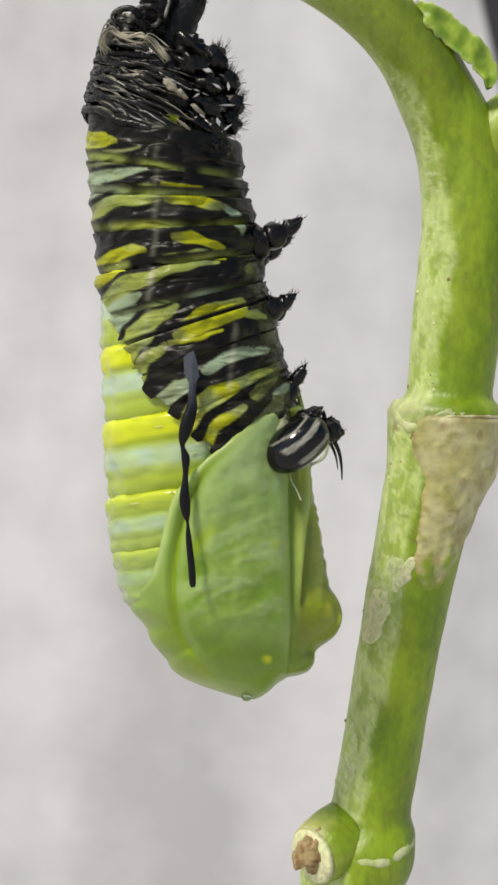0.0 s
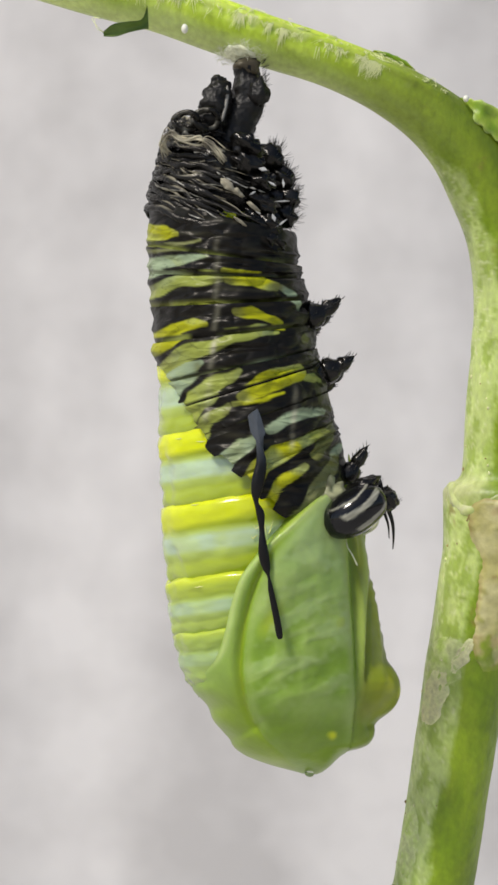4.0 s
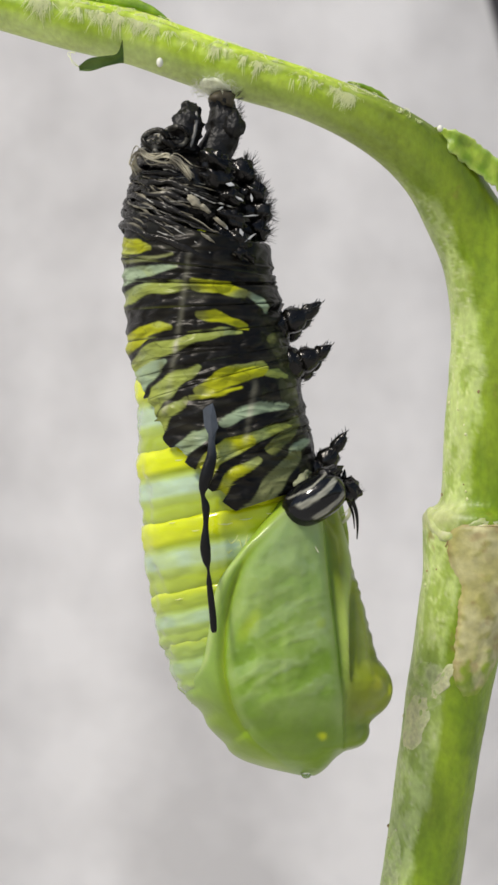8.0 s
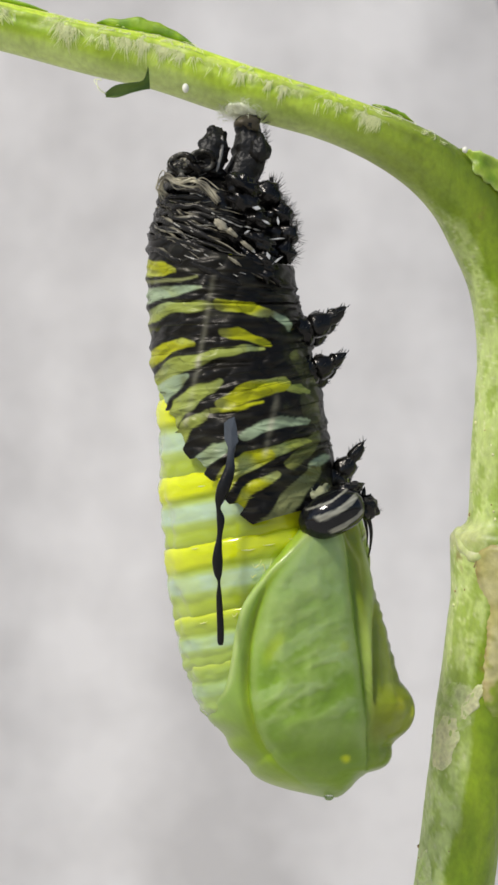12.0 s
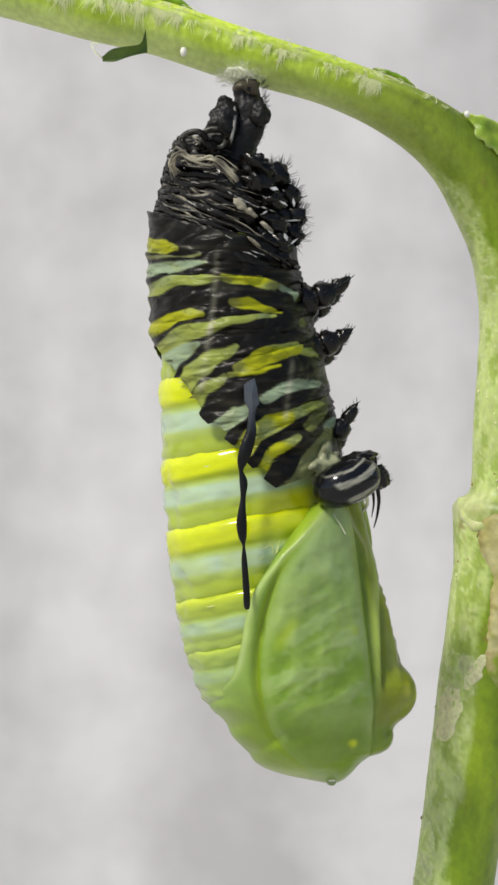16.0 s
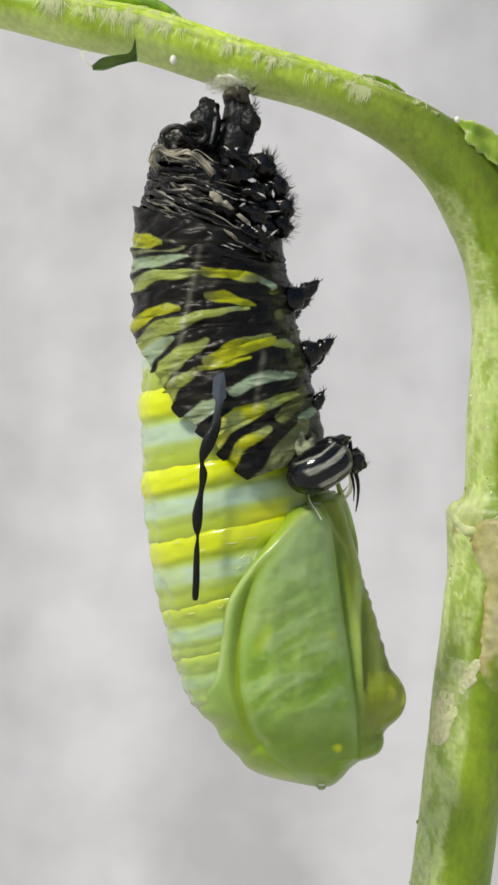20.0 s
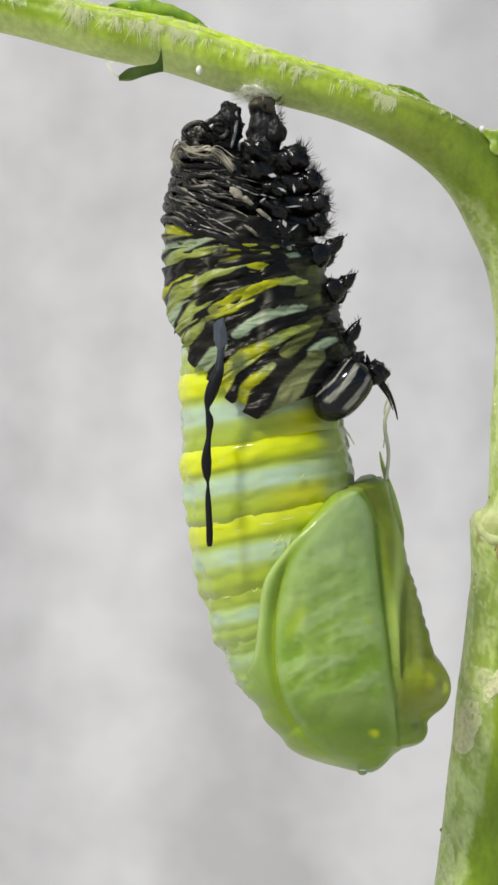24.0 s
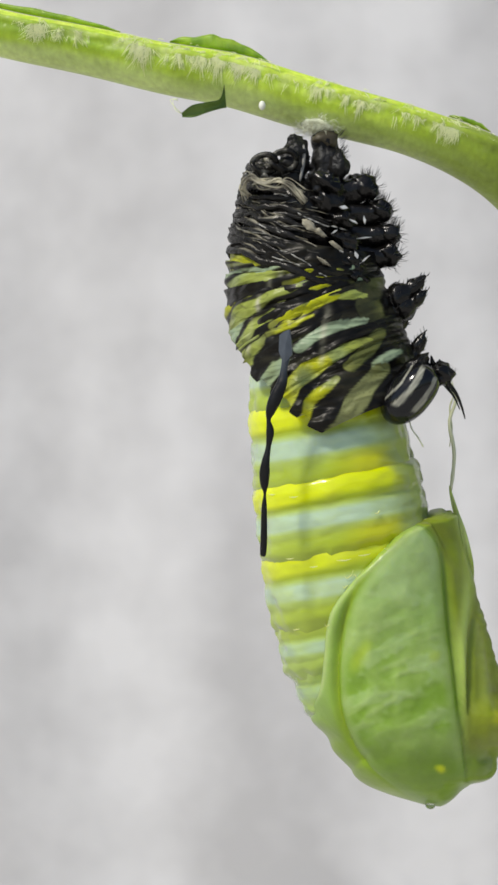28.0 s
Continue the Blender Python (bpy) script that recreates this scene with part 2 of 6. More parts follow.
def skin_material():
    """Thin shed skin: pigment, a soft sheen, and a net of fine creases."""
    m = material("old_skin", pigment=True, rough=0.36, mottle=0.14, fine=1500, coarse=420, bump=0.3, bump_scale=1400, stretch=(0.6, 0.6, 1.6), spec=0.2, sheen=(1.0, 0.96, 0.90))
    n, l = m.node_tree.nodes, m.node_tree.links
    fine = next(q for q in n if q.bl_idname == "ShaderNodeBump")
    co = n.new("ShaderNodeTexCoord")
    mp = n.new("ShaderNodeMapping")
    mp.inputs["Rotation"].default_value = (0, radians(-24), 0)
    mp.inputs["Scale"].default_value = (0.55, 0.55, 1.5)
    l.new(co.outputs["Object"], mp.inputs[0])
    warp = n.new("ShaderNodeTexNoise")
    warp.inputs["Scale"].default_value, warp.inputs["Detail"].default_value = 500, 2
    l.new(mp.outputs[0], warp.inputs[0])
    bent = n.new("ShaderNodeVectorMath")
    bent.operation = "MULTIPLY_ADD"
    bent.inputs[1].default_value = (0.0016, 0.0016, 0.0016)
    l.new(warp.outputs["Color"], bent.inputs[0])
    l.new(mp.outputs[0], bent.inputs[2])
    net = n.new("ShaderNodeTexVoronoi")
    net.feature = "DISTANCE_TO_EDGE"
    net.inputs["Scale"].default_value = 520
    l.new(bent.outputs[0], net.inputs["Vector"])
    edge = n.new("ShaderNodeMapRange")
    edge.interpolation_type = "SMOOTHSTEP"
    edge.inputs["From Min"].default_value, edge.inputs["From Max"].default_value = 0.0, 0.22
    l.new(net.outputs["Distance"], edge.inputs[0])
    crease = n.new("ShaderNodeBump")
    crease.inputs["Strength"].default_value, crease.inputs["Distance"].default_value = 0.55, 0.00022
    l.new(edge.outputs[0], crease.inputs["Height"])
    l.new(fine.outputs[0], crease.inputs["Normal"])
    l.new(crease.outputs[0], n["Principled BSDF"].inputs["Normal"])
    return m


M_SKIN = skin_material()
M_WALL = wall_material()
M_FLOOR = material("pale_board", (0.55, 0.53, 0.50), rough=0.8, mottle=0.12, fine=300, coarse=20, bump=0.2, bump_scale=300)


# ---- setting ----
def slab(name, lo, hi, mat, label, category):
    bm = bmesh.new()
    bmesh.ops.create_cube(bm, size=1)
    for v in bm.verts:
        for k in range(3):
            v.co[k] = lo[k] if v.co[k] < 0 else hi[k]
    bmesh.ops.bevel(bm, geom=bm.edges[:], offset=0.002, segments=2, affect="EDGES")
    me = bpy.data.meshes.new(name)
    bm.to_mesh(me)
    bm.free()
    me.materials.append(mat)
    return tagged(new(name, me), label, category, kind="structure")


FLOOR_Z = -0.16


def draped(name, lo, hi, mat, label, category):
    """A hanging sheet with soft upright folds on its near face and a flat back."""
    xs = [lo[0] + (hi[0] - lo[0]) * i / 300 for i in range(301)]
    zs = [lo[2] + (hi[2] - lo[2]) * i / 60 for i in range(61)]
    verts, faces = [], []
    for back in (0, 1):
        for z in zs:
            for x in xs:
                fold = 0.0016 * noise.noise(Vector((x * 26 + z * 5, 3.0, z * 3))) + 0.0036 * noise.noise(Vector((x * 9 + z * 2, 8.0, z * 2)))
                # bow added to the shape so brightness falls off rightward and downward
                belly = 0.06 * (math.hypot(x, 0.05) - 0.05) + 0.6 * max(0.0, -0.01 - z) ** 2
                verts.append((x, hi[1] + belly, z) if back else (x, lo[1] + fold + belly, z))
    k = len(xs) * len(zs)
    for i in range(60):
        for j in range(300):
            a = i * 301 + j
            faces += [(a, a + 1, a + 302, a + 301), (k + a, k + a + 301, k + a + 302, k + a + 1)]
    rim = [j for j in range(301)] + [i * 301 + 300 for i in range(1, 61)] + [60 * 301 + j for j in range(299, -1, -1)] + [i * 301 for i in range(59, 0, -1)]
    for a, b in zip(rim, rim[1:] + rim[:1]):
        faces.append((b, a, k + a, k + b))
    me = bpy.data.meshes.new(name)
    me.from_pydata(verts, [], faces)
    me.polygons.foreach_set("use_smooth", [True] * len(me.polygons))
    me.materials.append(mat)
    return tagged(new(name, me), label, category, kind="structure")


draped("wall_back", (-1.5, 0.20, FLOOR_Z), (1.5, 0.24, 1.2), M_WALL, "pale grey mottled cloth wall far behind the plant", "wall")
slab("floor", (-1.5, -1.5, FLOOR_Z - 0.03), (1.5, 0.36, FLOOR_Z), M_FLOOR, "pale flat board under the plant", "floor")

# ---- the milkweed plant ----
plant = tagged(empty("milkweed_plant", (22, 6.8, FLOOR_Z * 1000)), "green milkweed stem arching over into a drooping leaf stalk", "plant")
PLANT_AT = Vector((22, 6.8, FLOOR_Z * 1000))
STALK = [(-520, -150, 2.0, 40), (-300, -78, 2.0, 41), (-148, -30, 2.0, 42), (0, 4, 2.0, 43), (148, 41, 2.0, 46), (268, 66, 2.0, 48), (390, 105, 2.0, 48), (480, 132, 2.0, 45.5),
         (579, 161.5, 2.4, 44), (671, 199, 3.0, 47.5), (750, 246, 4.0, 54.5), (812, 303, 5.0, 61.5), (856, 372, 6.0, 67), (893, 445, 6.6, 72), (914, 530, 6.8, 76.5), (919, 600, 6.8, 77.5), (915, 660, 6.8, 76.8), (911, 720, 6.8, 70)]
stalk_pts = [at_depth(x, y, d) for x, y, d, w in STALK]
stalk_path = curve_points(stalk_pts, 300)
stalk_w = table([(i, w * (68 + d) / 1910.2) for i, (x, y, d, w) in enumerate(STALK)])


def plant_part(name, verts, faces, mat, label="", colors=None, parent=None):
    me = mesh_of(name, verts, faces, mat, colors, origin=PLANT_AT)
    return part(name, me, parent or plant, label)


def stem_color(p, az):
    """Pale bloom and painted sunlight on one flank, deeper green and painted shade on the other, with flecks and rusty
    scars.
    """
    v = wobble(p.x, p.y, p.z * 0.25, 0.45) + 0.5 * wobble(p.x, p.y, p.z * 0.4, 1.6) + 0.25 * wobble(p.x, p.y, p.z, 4.5)
    # bloom plus light from the left, both put into the colour by azimuth
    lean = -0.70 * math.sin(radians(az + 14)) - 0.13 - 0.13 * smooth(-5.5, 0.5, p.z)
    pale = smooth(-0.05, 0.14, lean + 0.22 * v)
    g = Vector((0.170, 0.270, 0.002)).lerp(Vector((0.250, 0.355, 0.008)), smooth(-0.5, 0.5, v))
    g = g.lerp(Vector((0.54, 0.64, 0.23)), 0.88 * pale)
    g = g.lerp(Vector((0.29, 0.40, 0.05)), 0.75 * pale * smooth(0.0, 0.3, wobble(p.x + 3, p.y, p.z * 0.6, 1.1) + 0.55 * wobble(p.x, p.y, p.z, 3.2)))
    speck = smooth(0.40, 0.55, wobble(p.x, p.y, p.z * 1.6, 5.0) + 0.25 * lean)
    g = g.lerp(Vector((0.70, 0.72, 0.42)), 0.5 * speck * pale)
    rust = smooth(0.42, 0.6, wobble(p.x + 5, p.y, p.z * 0.5, 0.8)) * smooth(0.1, 0.4, wobble(p.x, p.y + 7, p.z, 2.5))
    g = g.lerp(Vector((0.24, 0.19, 0.03)), 0.8 * rust)
    collar = math.exp(-((-p.z - 4.9) / 0.9) ** 2) * smooth(-0.2, 0.3, lean)
    return g.lerp(Vector((0.52, 0.53, 0.26)), 0.7 * collar)


def stalk_skin():
    verts, cols = [], []
    n, sides = len(stalk_path), 64
    for i, p in enumerate(stalk_path):
        t = (stalk_path[min(n - 1, i + 1)] - stalk_path[max(0, i - 1)]).normalized()
        side = Vector((0, -1, 0))
        up = t.cross(side).normalized()
        if up.z < 0 and t.x > 0.6:
            up = -up
        if i == 0:
            keep = up
        if up.dot(keep) < 0:
            up = -up
        keep = up
        f = i / (n - 1) * (len(STALK) - 1)
        r = stalk_w(f)
        fade = 1 - smooth(9.0, 11.5, f)
        for j in range(sides):
            th = 2 * math.pi * j / sides
            c, s = math.cos(th), math.sin(th)
            # a channel along the top between two ragged rims
            e = i * 0.5
            rag = wobble(e * 0.9, 2, 0, 1.0) + 0.8 * wobble(e * 2.3, 5, 0, 1.0)
            near_rim = math.exp(-((th - 0.36) / 0.13) ** 2)
            far_rim = math.exp(-((th - 2.2) / 0.22) ** 2)
            k = 1.0 + fade * (-0.13 * math.exp(-((th - 1.4) / 0.5) ** 2) + (0.075 + 0.07 * rag) * near_rim + (0.10 + 0.09 * (wobble(e * 0.6, 12, 0, 1.0) + 0.7 * wobble(e * 2.0, 15, 0, 1.0))) * far_rim - 0.05 * math.exp(-((th - 0.10) / 0.12) ** 2))
            k *= 1 + 0.02 * wobble(e * 0.1, c * 2, s * 2, 1.0)
            verts.append(p + side * (r * k * c) + up * (r * k * s))
            v = wobble(e * 0.07, c, s, 2.0)
            grit = wobble(e * 0.8, c * 6, s * 6, 1.0)
            g = Vector((0.38, 0.52, 0.02)).lerp(Vector((0.50, 0.64, 0.06)), max(0, min(1, 0.45 + 0.9 * v)))
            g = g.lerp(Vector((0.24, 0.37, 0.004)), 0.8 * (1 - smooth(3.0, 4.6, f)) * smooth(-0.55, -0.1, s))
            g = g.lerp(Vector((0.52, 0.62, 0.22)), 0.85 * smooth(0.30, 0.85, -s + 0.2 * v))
            # sunlit top of the stalk, its brightness put into the colour
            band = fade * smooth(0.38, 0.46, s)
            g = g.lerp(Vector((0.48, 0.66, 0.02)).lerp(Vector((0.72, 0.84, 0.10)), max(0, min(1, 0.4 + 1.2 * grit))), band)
            g = g.lerp(Vector((0.70, 0.80, 0.20)), 0.6 * fade * math.exp(-((s - 0.33) / 0.07) ** 2) * smooth(-0.25, 0.25, wobble(e * 0.3, 5, 0, 1.0) + 0.5 * grit))
            # broken dark line along the rim, crease shade painted in
            g = g.lerp(Vector((0.13, 0.23, 0.006)), 0.8 * fade * math.exp(-((s - 0.45) / 0.035) ** 2) * smooth(-0.05, 0.25, wobble(e * 0.22, 9, 0, 1.0)))
            g = g.lerp(Vector((0.62, 0.70, 0.26)), 0.55 * fade * smooth(-0.3, 0.2, s) * (1 - band) * smooth(0.0, 0.4, wobble(e * 0.55, 21, s * 2, 1.0)))
            off = side * c + up * s
            az = math.degrees(math.atan2(off.x, -off.y))
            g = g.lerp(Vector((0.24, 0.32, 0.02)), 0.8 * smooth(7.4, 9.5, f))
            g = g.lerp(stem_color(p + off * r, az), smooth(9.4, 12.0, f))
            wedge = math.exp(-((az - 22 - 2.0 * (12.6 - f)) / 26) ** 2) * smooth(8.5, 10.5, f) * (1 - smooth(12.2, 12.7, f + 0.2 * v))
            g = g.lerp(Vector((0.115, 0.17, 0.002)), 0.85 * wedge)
            cols.append(tuple(g))
    faces = grid_faces(n, sides, True) + [tuple(range(sides)), tuple((n - 1) * sides + j for j in range(sides))]
    return verts, faces, cols


v, f, c = stalk_skin()
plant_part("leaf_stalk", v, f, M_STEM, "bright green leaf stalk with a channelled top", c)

# the upright stem: across, down, depth, half width
STEM = [(921, 540, 6.8, 20), (920, 556, 6.8, 55), (919, 590, 6.8, 72), (918, 620, 6.8, 75.5), (915, 660, 6.8, 76.3), (912, 700, 6.8, 76.5), (906, 800, 6.8, 76), (902, 860, 6.8, 74), (899, 888, 6.8, 76), (895, 901, 6.8, 90), (893, 910, 6.8, 97), (892, 935, 6.8, 96.5), (891, 960, 6.8, 95),
        (889, 1012, 6.8, 92), (876, 1060, 6.8, 86), (864, 1111, 6.8, 79), (843, 1229, 6.8, 74), (819, 1400, 6.8, 70), (797, 1568, 6.8, 70), (789, 1625, 6.8, 72), (778, 1662, 6.8, 92), (768, 1716, 6.8, 98), (752, 1790, 6.8, 82),
        (715, 1950, 6.8, 78), (640, 2400, 6.8, 80), (560, 3300, 6.8, 82), (540, 4900, 6.8, 84)]
stem_pts = [at_depth(x, y, d) for x, y, d, w in STEM]
stem_x = table([(-p.z, p.x) for p in stem_pts])
stem_r = table([(-p.z, w * (68 + d) / 1910.2) for p, (x, y, d, w) in zip(stem_pts, STEM)])
STEM_Y = 6.8


def stem_point(down, az, lift=0.0):
    """A place on the stem: mm down, degrees round it from the viewer's side to the right, mm off its skin."""
    r = stem_r(down) + lift
    return Vector((stem_x(down) + r * math.sin(radians(az)), STEM_Y - r * math.cos(radians(az)), -down))


def stem_skin():
    verts, cols = [], []
    downs = []
    d = -9.5
    while d < 161:
        downs.append(d)
        d += 0.22 if d < 42 else 3.0
    downs[-1] = -FLOOR_Z * 1000
    sides = 96
    for i, d in enumerate(downs):
        for j in range(sides):
            az = 360 * j / sides
            p = stem_point(d, az)
            k = 0.05 * wobble(p.x, p.y, p.z * 0.4, 0.8) + 0.02 * wobble(p.x, p.y, p.z, 3.0)
            verts.append(stem_point(d, az, k))
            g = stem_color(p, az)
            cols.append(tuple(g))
    faces = grid_faces(len(downs), sides, True) + [tuple(range(sides))]
    return verts, faces, cols


v, f, c = stem_skin()
plant_part("stem", v, f, M_STEM, "thick upright green stem with pale waxy bloom and painted lit flank", c)


def stem_patch(name, d0, d1, az0, az1, mat, label, lift=0.1, rag=0.25, power=3.0, seed=0.0, slant=0.0):
    """A thin plate that lies on the stem, with a ragged rounded outline."""
    rows, cols = 64, 30
    verts = []
    for i in range(rows):
        a = -1 + 2 * i / (rows - 1)
        half = (1 - abs(a) ** power) ** (1 / power)
        for j in range(cols):
            b = -1 + 2 * j / (cols - 1)
            edge = 1 + rag * (noise.noise(Vector((a * 2.1 + seed, (1 if b > 0 else -1) * 3.0, seed))) + 0.14 * noise.noise(Vector((a * 9 + seed, (1 if b > 0 else -1) * 5.0, seed))))
            az = (az0 + az1) / 2 + (az1 - az0) / 2 * b * half * edge + slant * a
            rim = max(abs(a), abs(b))
            off = lift * (1 - smooth(0.82, 1.0, rim) * 1.7) + 0.05 * wobble(a * 3 + seed, b * 3, 0, 1.4)
            verts.append(stem_point((d0 + d1) / 2 + (d1 - d0) / 2 * a, az, off))
    return plant_part(name, verts, grid_faces(rows, cols, False), mat, label)


def leaf_scar():
    """Shield on the node, broad above, drawn out below; dry, dimpled, blotched tan and rust."""
    west = table([(5.3, -30), (5.8, -44), (6.8, -48), (8.0, -44), (9.0, -33), (10.4, -25), (12.5, -21), (14.5, -17), (16.0, -8), (16.9, 8), (17.2, 20)])
    east = table([(5.3, 80), (6.0, 98), (8.0, 102), (10.0, 92), (12.5, 74), (14.5, 58), (16.0, 42), (16.9, 28), (17.2, 22)])
    rows, cols = 120, 60
    verts, tint = [], []
    for i in range(rows):
        d = 5.3 + 11.9 * i / (rows - 1)
        rag = 4 * noise.noise(Vector((d * 0.9, 1.0, 0))) + 2.5 * noise.noise(Vector((d * 2.7, 4.0, 0)))
        rag2 = 5 * noise.noise(Vector((d * 1.1, 9.0, 0)))
        for j in range(cols):
            b = j / (cols - 1)
            az = west(d) + rag + (east(d) + rag2 - west(d) - rag) * b
            edge = min(1.0, min(b, 1 - b) * 12, (d - 5.2) * 2.2, (17.3 - d) * 1.1)
            p = stem_point(d, az, 0)
            n1, n2, n3 = wobble(p.x, p.y, p.z, 0.55), wobble(p.x + 4, p.y, p.z, 1.3), wobble(p.x, p.y + 4, p.z, 3.2)
            verts.append(stem_point(d, az, -0.08 + (0.29 - 0.11 * smooth(13, 17, d)) * edge + edge * (0.10 * n1 + 0.085 * n2 + 0.015 * n3)))
            g = Vector((0.42, 0.385, 0.14)).lerp(Vector((0.55, 0.51, 0.25)), max(0, min(1, 0.5 + 1.4 * n1 + 0.4 * n3)))
            g = g.lerp(Vector((0.33, 0.31, 0.08)), 0.8 * smooth(0.1, 0.5, n2 + 0.2 * n3))
            g = g.lerp(Vector((0.31, 0.20, 0.075)), 0.55 * smooth(0.26, 0.6, wobble(p.x + 9, p.y, p.z, 0.9) + 0.3 * n3))
            g = g.lerp(Vector((0.30, 0.19, 0.05)), 0.5 * (1 - smooth(0.2, 0.9, edge)) * (0.6 + n2))
            g = g.lerp(stem_color(p, az), max(0.0, min(1.0, 0.85 * smooth(13.5, 17.0, d + 2.5 * n2 + 1.2 * n3))))
            tint.append(tuple(g))
    return plant_part("leaf_scar", verts, grid_faces(rows, cols, False), M_SCAR, "dry dimpled tan shield-shaped leaf scar", tint)


leaf_scar()
stem_patch("scurf_patch", 14.7, 18.9, -84, -22, M_GREENSCURF, "thin greenish scurf flaking on the stem", 0.05, 0.55, 2.0, 7.0, -8)
stem_patch("scurf_patch", 16.9, 21.0, -80, -34, M_SCURF, "dry whitish scurf crust on the stem", 0.08, 0.35, 2.4, 9.0, -6)
stem_patch("scurf_patch", 14.6, 17.3, -34, -14, M_SCURF, "dry whitish scurf crust on the stem", 0.06, 0.45, 2.0, 13.0, -9)
stem_patch("scurf_patch", 26.4, 31.5, -88, -44, M_GREENSCURF, "thin greenish scurf flaking on the stem", 0.03, 0.6, 2.0, 17.0, 4)
# raised corky rim and a thin dry edge round the leaf scar
scar_rim = table([(-46, 6.9), (-38, 5.9), (-26, 5.5), (0, 5.35), (40, 5.3), (80, 5.5), (104, 6.2)])
rim_path = [stem_point(scar_rim(az), az, 0.0) for az in range(-46, 105, 6)]
rim_path = curve_points(rim_path, 70)
rv, rf = sweep(rim_path, [0.06 + 0.07 * wobble(i * 0.3, 4, 0, 1.0) + 0.03 * math.sin(math.pi * i / 69) for i in range(70)], 10)
plant_part("scar_rim", rv, rf, M_STEM, "pale dry rim round the leaf scar", [tuple(Vector((0.62, 0.58, 0.30)).lerp(Vector((0.34, 0.22, 0.07)), max(0, min(1, 0.35 + 1.3 * wobble(p.x, p.y, p.z, 1.1))))) for p in rv])
# small corky warts on the pale flank
warts = random.Random(31)
for _ in range(26):
    d, az = warts.choice((warts.uniform(-4, 4), warts.uniform(5, 22), warts.uniform(22, 34))), warts.uniform(-100, -25)
    q = stem_point(d, az, -0.01)
    w = warts.uniform(0.04, 0.11)
    wv, wf = ball(q, w, w, w * warts.uniform(0.8, 1.6), 6, 8, 0.4, d)
    plant_part("wart", wv, wf, warts.choice((M_SCURF, M_SCURF, M_BROWN)))
# a cut side bud at the lower node
sv, sf = sweep([at_depth(762, 1664, 6.6), at_depth(728, 1684, 5.4), at_depth(704, 1700, 4.4), at_depth(690, 1710, 3.9)], [2.5, 2.35, 2.1, 1.85], 30)
plant_part("cut_bud", sv, sf, M_STEM, "short cut bud stub at the lower node", [tuple(stem_color(p, 0).lerp(Vector((0.52, 0.48, 0.18)), max(0, min(1, 0.33 * (11.0 - p.x) + 0.6 * wobble(p.x, p.y, p.z, 1.0))))) for p in sv])
sv, sf = sweep([at_depth(691, 1709, 3.92), at_depth(686, 1712, 3.75)], [1.92, 1.68], 30)
plant_part("cut_face", sv, sf, M_SCURF, "pale cut face with corky rim")
sv, sf = ball(at_depth(689, 1703, 3.45), 0.95, 0.5, 1.25, 18, 26, 0.6, 6.0, 30)
plant_part("pith", sv, sf, M_BROWN, "brown dried pith")
# the node's ridge on the side where a leaf once sat
upper_crest = table([(-120, 4.5), (-95, 4.55), (-78, 4.75), (-62, 5.7), (-48, 6.2), (-34, 6.0), (-20, 5.5), (-4, 5.3), (20, 5.2), (60, 5.1)])
for d0, az0, az1, fat in ((4.75, -120, 40, 0.48), (34.6, -60, 110, 0.45)):
    ridge = [stem_point((upper_crest(az) if d0 < 10 else d0 + 0.4 * math.cos(radians(az * 1.6))) + 0.3 * wobble(az * 0.05, d0, 0, 1.0), az, -0.36) for az in range(az0, az1, 5)]
    rv, rf = sweep(ridge, [max(0.03, fat * math.sin(math.pi * (i + 0.6) / (len(ridge) + 0.2)) ** 0.5 + 0.10 * wobble(i, d0, 0, 0.8)) for i in range(len(ridge))], 10)
    rv = [p + Vector((1, -1, 1)) * (0.07 * wobble(p.x, p.y, p.z, 4.0) + 0.12 * wobble(p.x, p.y, p.z, 1.3)) for p in rv]
    plant_part("node_ridge", rv, rf, M_STEM, "pale corky ridge round the node", [tuple(Vector((0.60, 0.62, 0.33)).lerp(stem_color(p, -30), max(0, min(1, 0.5 + wobble(p.x, p.y, p.z, 1.5))))) for p in rv])


def stalk_frame(f):
    """The place, the way along and the upward way of the leaf stalk at row f of its table."""
    i = f / (len(STALK) - 1) * (len(stalk_path) - 1)
    a = min(len(stalk_path) - 2, int(i))
    p = stalk_path[a].lerp(stalk_path[a + 1], i - a)
    t = (stalk_path[a + 1] - stalk_path[a]).normalized()
    up = Vector((0, -1, 0)).cross(t)
    if up.z < 0:
        up = -up
    return p, t, up.normalized(), stalk_w(f)


def stalk_place(f, deg, lift=0.0):
    p, t, up, r = stalk_frame(f)
    return p + Vector((0, -1, 0)) * ((r + lift) * math.cos(radians(deg))) + up * ((r + lift) * math.sin(radians(deg)))


